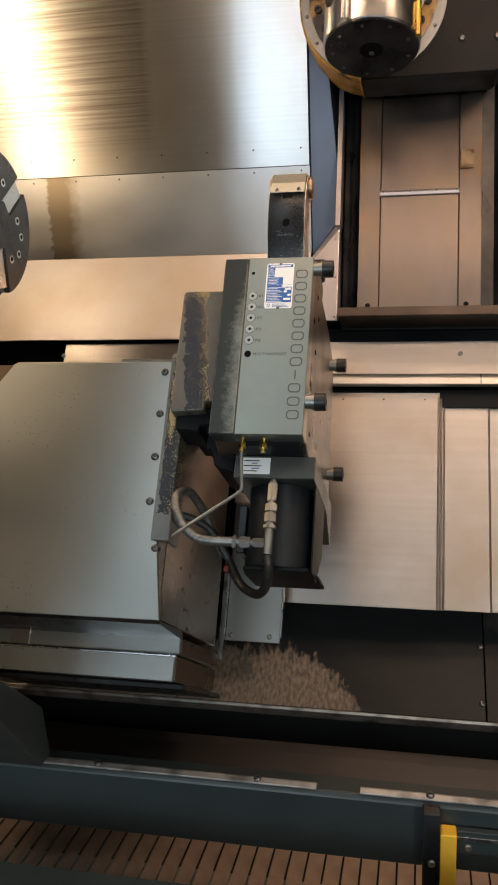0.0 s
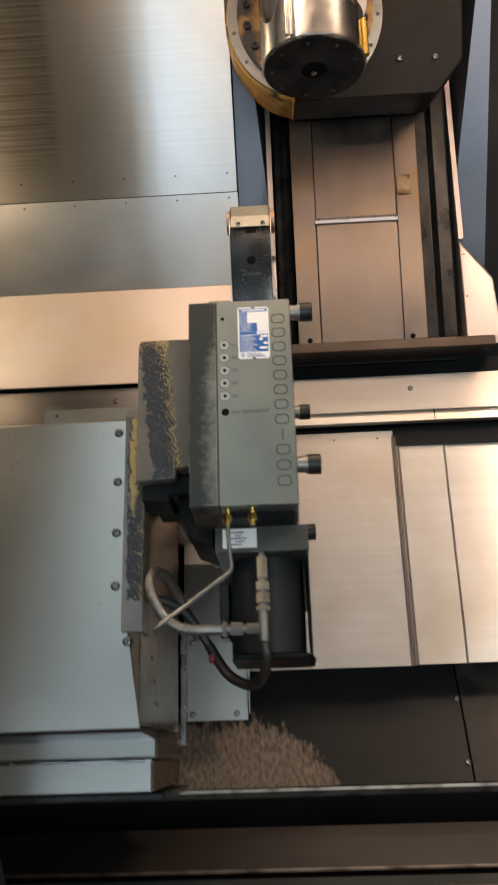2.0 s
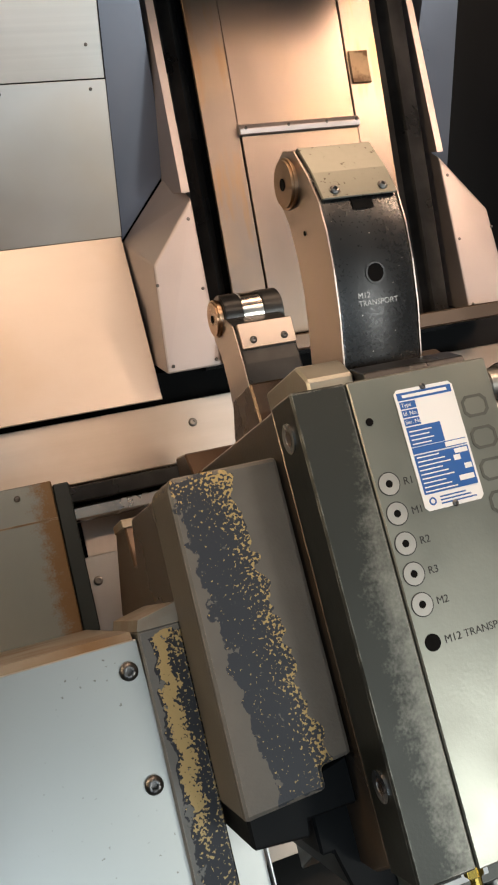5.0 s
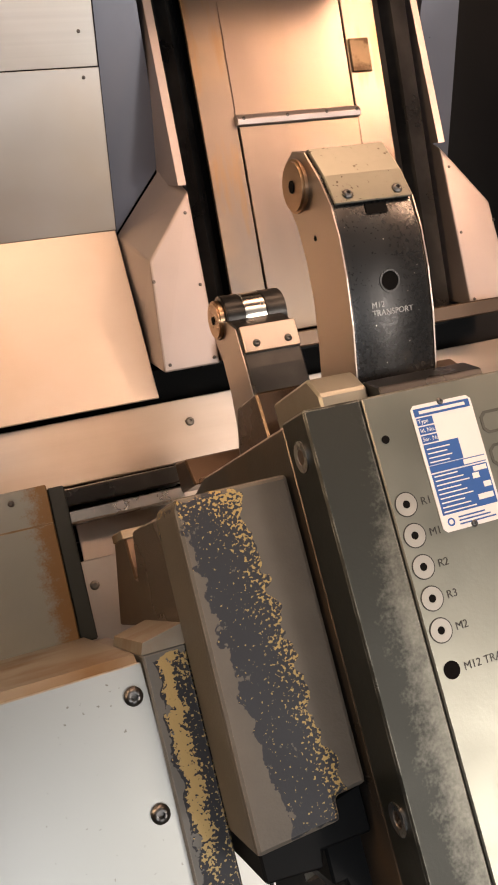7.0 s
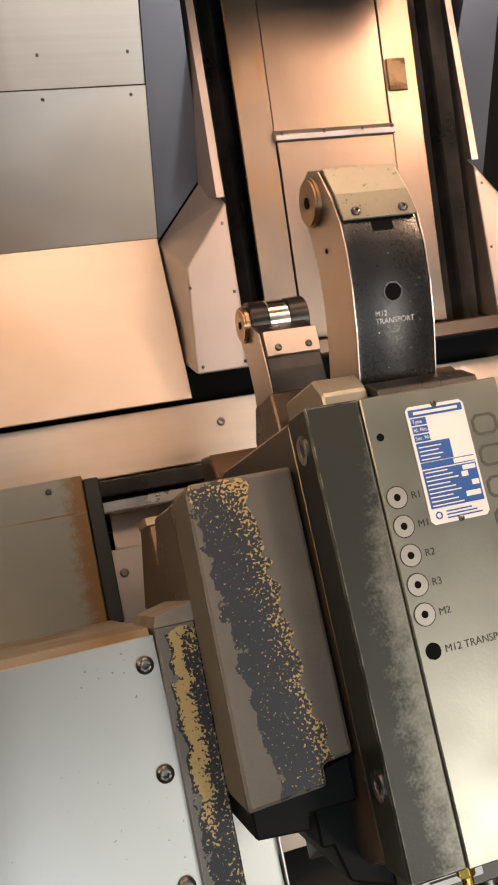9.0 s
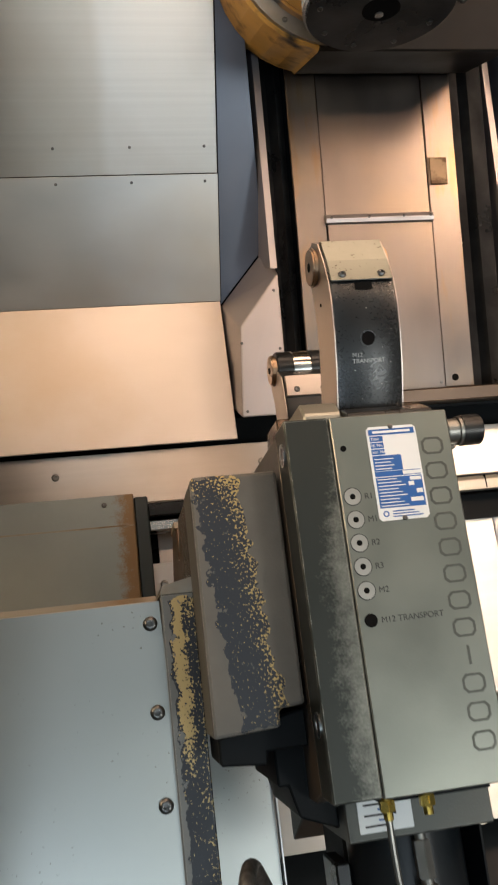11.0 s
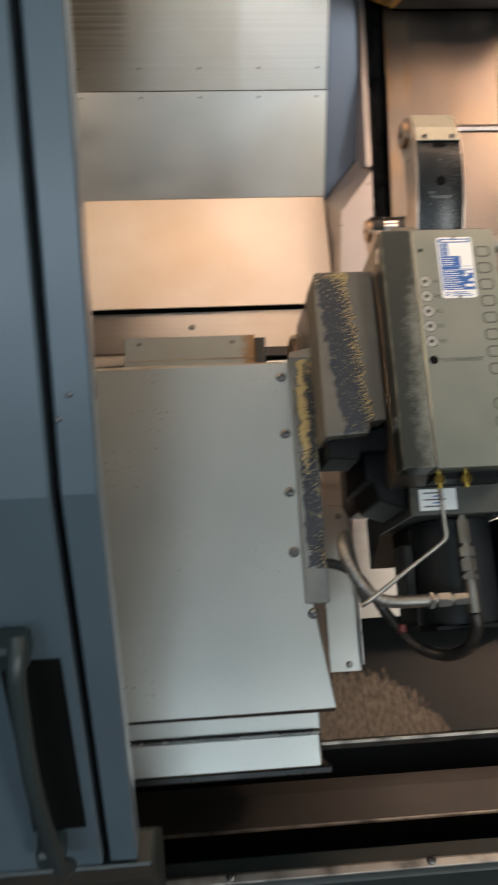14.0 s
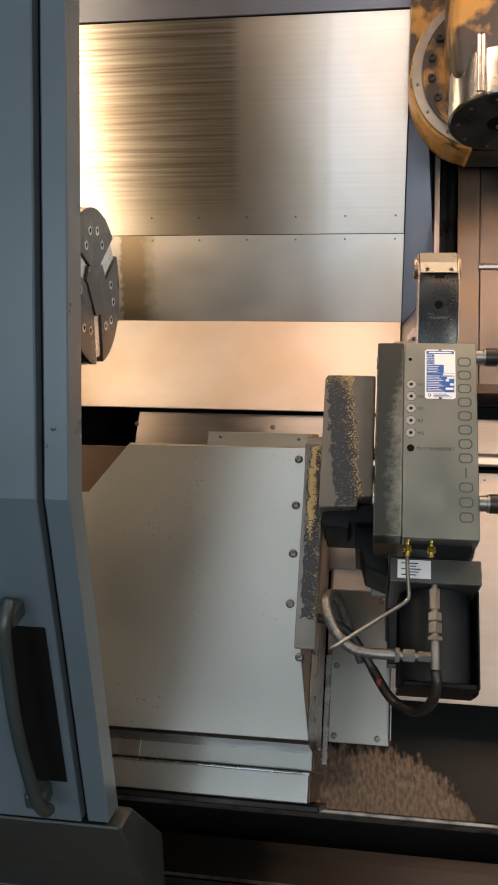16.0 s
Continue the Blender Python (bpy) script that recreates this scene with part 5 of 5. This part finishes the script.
part("upper_housing", prism([(-R, 0.0), (-R, 0.6), (-0.031, 0.6), (-0.031, 0.0)], "y", 0.002, 0.166), M_yellow, head)
part("slab", prism([(-0.0295, -R), (0.290, -R), (0.349, -0.108), (0.349, 0.6), (-0.0295, 0.6)], "y", 0, 0.168, 0.003), M_slab, head, "dark steel slide slab")
part("slab_tail", prism([(0.20, -R + 0.006), (0.27, -R + 0.006), (0.335, -0.10), (0.335, 0.6), (0.20, 0.6)], "y", 0.1685, 0.23), M_slab, head)
screws(head, BUTTON, [(0.208, 0, -0.100), (0.288, 0, -0.101)], (0, -1, 0))
ringm = ring(0.150, 0.172, 0.012, 48)
part("swivel_ring", ringm, M_zinc, head, "steel swivel ring", facing((0, 0, 0), (0, -1, 0)), smooth=True)
part("swivel_disc", rod((0, 0, 0), (0, -0.035, 0), 0.150, 48, w=0.004), M_yellow, head, "worn yellow swivel disc", smooth=True)
for a in range(150, 400, 20):
    part("disc_bolt", CAP12, None, head, m=facing((0.13 * math.cos(radians(a)), -0.035, 0.13 * math.sin(radians(a))), (0, -1, 0)))
for a in range(190, 360, 24):
    part("ring_screw", SMALL, None, head, m=facing((0.161 * math.cos(radians(a)), -0.012, 0.161 * math.sin(radians(a))), (0, -1, 0)))
part("head_body", prism([(-0.090, -0.09), (-0.104, 0.02), (-0.104, 0.5), (0.104, 0.5), (0.104, 0.02), (0.090, -0.09)], "y", -0.235, -0.0355, 0.02, seg=3), M_yellow, head, "dirty yellow spindle housing", smooth=True)
TIP = Matrix.Translation((0.007, -0.189, -0.165)) @ pose(0, 0, 0, -18, 0, 0)
part("spindle_nose", rod((0, 0, 0), (0, 0, 0.105), 0.106, 56, w=0.003), M_bright, head, "bright turned spindle nose", TIP, smooth=True)
part("nose_face", rod((0, 0, -0.004), (0, 0, -0.0002), 0.102, 56, w=0.001), M_black, head, "dark nose face", TIP, smooth=True)
part("spindle_bore", rod((0, 0, -0.0046), (0, 0, -0.0035), 0.026, 28), M_hole, head, "", TIP)
part("drive_key", rod((0.0, 0.01, -0.0065), (0.0, 0.01, -0.0042), 0.006, 14), M_steel, head, "", TIP)
for a in range(20, 380, 40):
    part("face_screw", SMALL, None, head, m=TIP @ facing((0.085 * math.cos(radians(a)), 0.085 * math.sin(radians(a)), -0.004), (0, 0, -1)))
for x in (-0.055, -0.046):
    part("coolant_rod", rod((x, -0.1035, 0.002), (x, -0.1035, 0.13), 0.0042, 12), M_bright, head, "bright coolant rod", TIP, smooth=True)
part("coolant_rod", rod((0.101, -0.045, -0.01), (0.101, -0.045, 0.07), 0.006, 12), M_brass, head, "", TIP, smooth=True)
part("head_flap", prism([(0.098, -0.10), (0.128, -0.02), (0.136, 0.15), (0.120, 0.15), (0.108, 0.0)], "y", -0.10, -0.085, 0.001), M_wing, head, "bent sheet flap")

# ---------- chuck ----------
chuck = thing("lathe_chuck", Matrix.Translation((-0.6, 1.566, 1.822)), "dark steel three-jaw lathe chuck", "chuck")
part("body", rod((-0.14, 0, 0), (-0.016, 0, 0), 0.164, 64, w=0.003), M_steel, chuck, smooth=True)
slots = (38, 158, 278)
for i, a in enumerate(slots):
    a0, a1 = a, a + 120
    d = math.degrees(math.asin(0.022 / 0.164))
    poly = [(0.164 * math.cos(radians(t)), 0.164 * math.sin(radians(t))) for t in np.linspace(a0 + d, a1 - d, 14)]
    mid = radians((a0 + a1) / 2)
    poly.append((0.0254 * math.cos(mid), 0.0254 * math.sin(mid)))
    part("face_segment", prism(poly, "x", -0.0155, 0.0, 0.0015), M_black, chuck, "dark face segment")
    for da, rr in ((-11, 0.118), (11, 0.118), (-30, 0.10), (30, 0.10)):
        part("socket", ring(0.0055, 0.0095, 0.0008, 16), M_steel, chuck, m=facing((0, rr * math.cos(mid + radians(da)), rr * math.sin(mid + radians(da))), (1, 0, 0)))
        part("socket_hole", rod((-0.0005, 0, 0), (0.0007, 0, 0), 0.0055, 12), M_hole, chuck, m=Matrix.Translation((0, rr * math.cos(mid + radians(da)), rr * math.sin(mid + radians(da)))))
    jaw = box(-0.015, -0.004, 0.060, 0.150, -0.0205, 0.0205, 0.0015)
    part("base_jaw", jaw, M_steel, chuck, "", pose(0, 0, 0, a, 0, 0))
hub = [(0.062 * math.cos(radians(a + da)), 0.062 * math.sin(radians(a + da))) for a in slots for da in (-18, 18)]
part("hub_plate", prism(hub, "x", -0.0155, 0.0025, 0.002), M_black, chuck)
part("spindle_flange", rod((-0.77, 0, 0), (-0.1405, 0, 0), 0.145, 48), M_steel, chuck, smooth=True)

# ---------- sliding door ----------
door = thing("door_1", ONE, "blue-grey sliding machine door with a bow handle, pushed open", "door", kind="structure")
X0, XE = -1.35, -0.367


def door_prof(y_off):
    return [(0.776 + y_off, 3.0), (0.776 + y_off, 1.50), (0.925 + y_off, 1.01)]


outer, inner = door_prof(0.0), door_prof(0.045)
part("leaf", prism(outer + inner[::-1], "x", X0, -0.4065, 0.002), M_door, door)
part("edge_frame", prism([(y + 0.004, z) for y, z in outer] + [(y + 0.006, z) for y, z in inner[::-1]], "x", -0.3985, XE, 0.002), M_door, door, "glossy edge frame")
part("seal_groove", prism([(y + 0.02, z) for y, z in outer] + [(y + 0.002, z) for y, z in inner[::-1]], "x", -0.4068, -0.398), M_blackpaint, door)
part("bottom_rail", prism([(0.925, 1.006), (0.985, 1.006), (1.168, 0.862), (1.192, 0.752), (1.150, 0.7475), (0.962, 0.955)], "x", X0, -0.349, 0.004), M_greenblack, door, "dark green bottom rail on the sill")
low_up = Vector((0, -0.149, 0.49)).normalized()
LOW = Matrix.Translation((0, 0.925, 1.01)) @ Matrix(((1, 0, 0, 0), (0, low_up.y, -low_up.z, 0), (0, low_up.z, low_up.y, 0), (0, 0, 0, 1)))
# No recess is cut: a flat black plate paints its shade.
part("pocket_shade", box(-0.475, -0.418, 0.075, 0.330, 0.0005, 0.003, 0.001), M_hole, door, "flat black plate for the shade in the handle recess", LOW)
for y in (0.062, 0.36):
    part("handle_foot", box(-0.470, -0.440, y - 0.012, y + 0.014, 0.0006, 0.034, 0.004), M_greenblack, door, m=LOW)
part("handle", tube(rounded([(-0.446, 0.385, 0.030), (-0.446, 0.372, 0.046), (-0.448, 0.340, 0.054), (-0.450, 0.220, 0.056), (-0.443, 0.100, 0.052), (-0.438, 0.062, 0.042), (-0.437, 0.050, 0.028)], 6), 0.0085, 12), M_greenblack, door, "dark bow handle", LOW, smooth=True)
screws(door, TINY, [(-0.385, 0.7785, 1.585), (-0.395, 0.7785, 1.565)], (0, -1, 0))
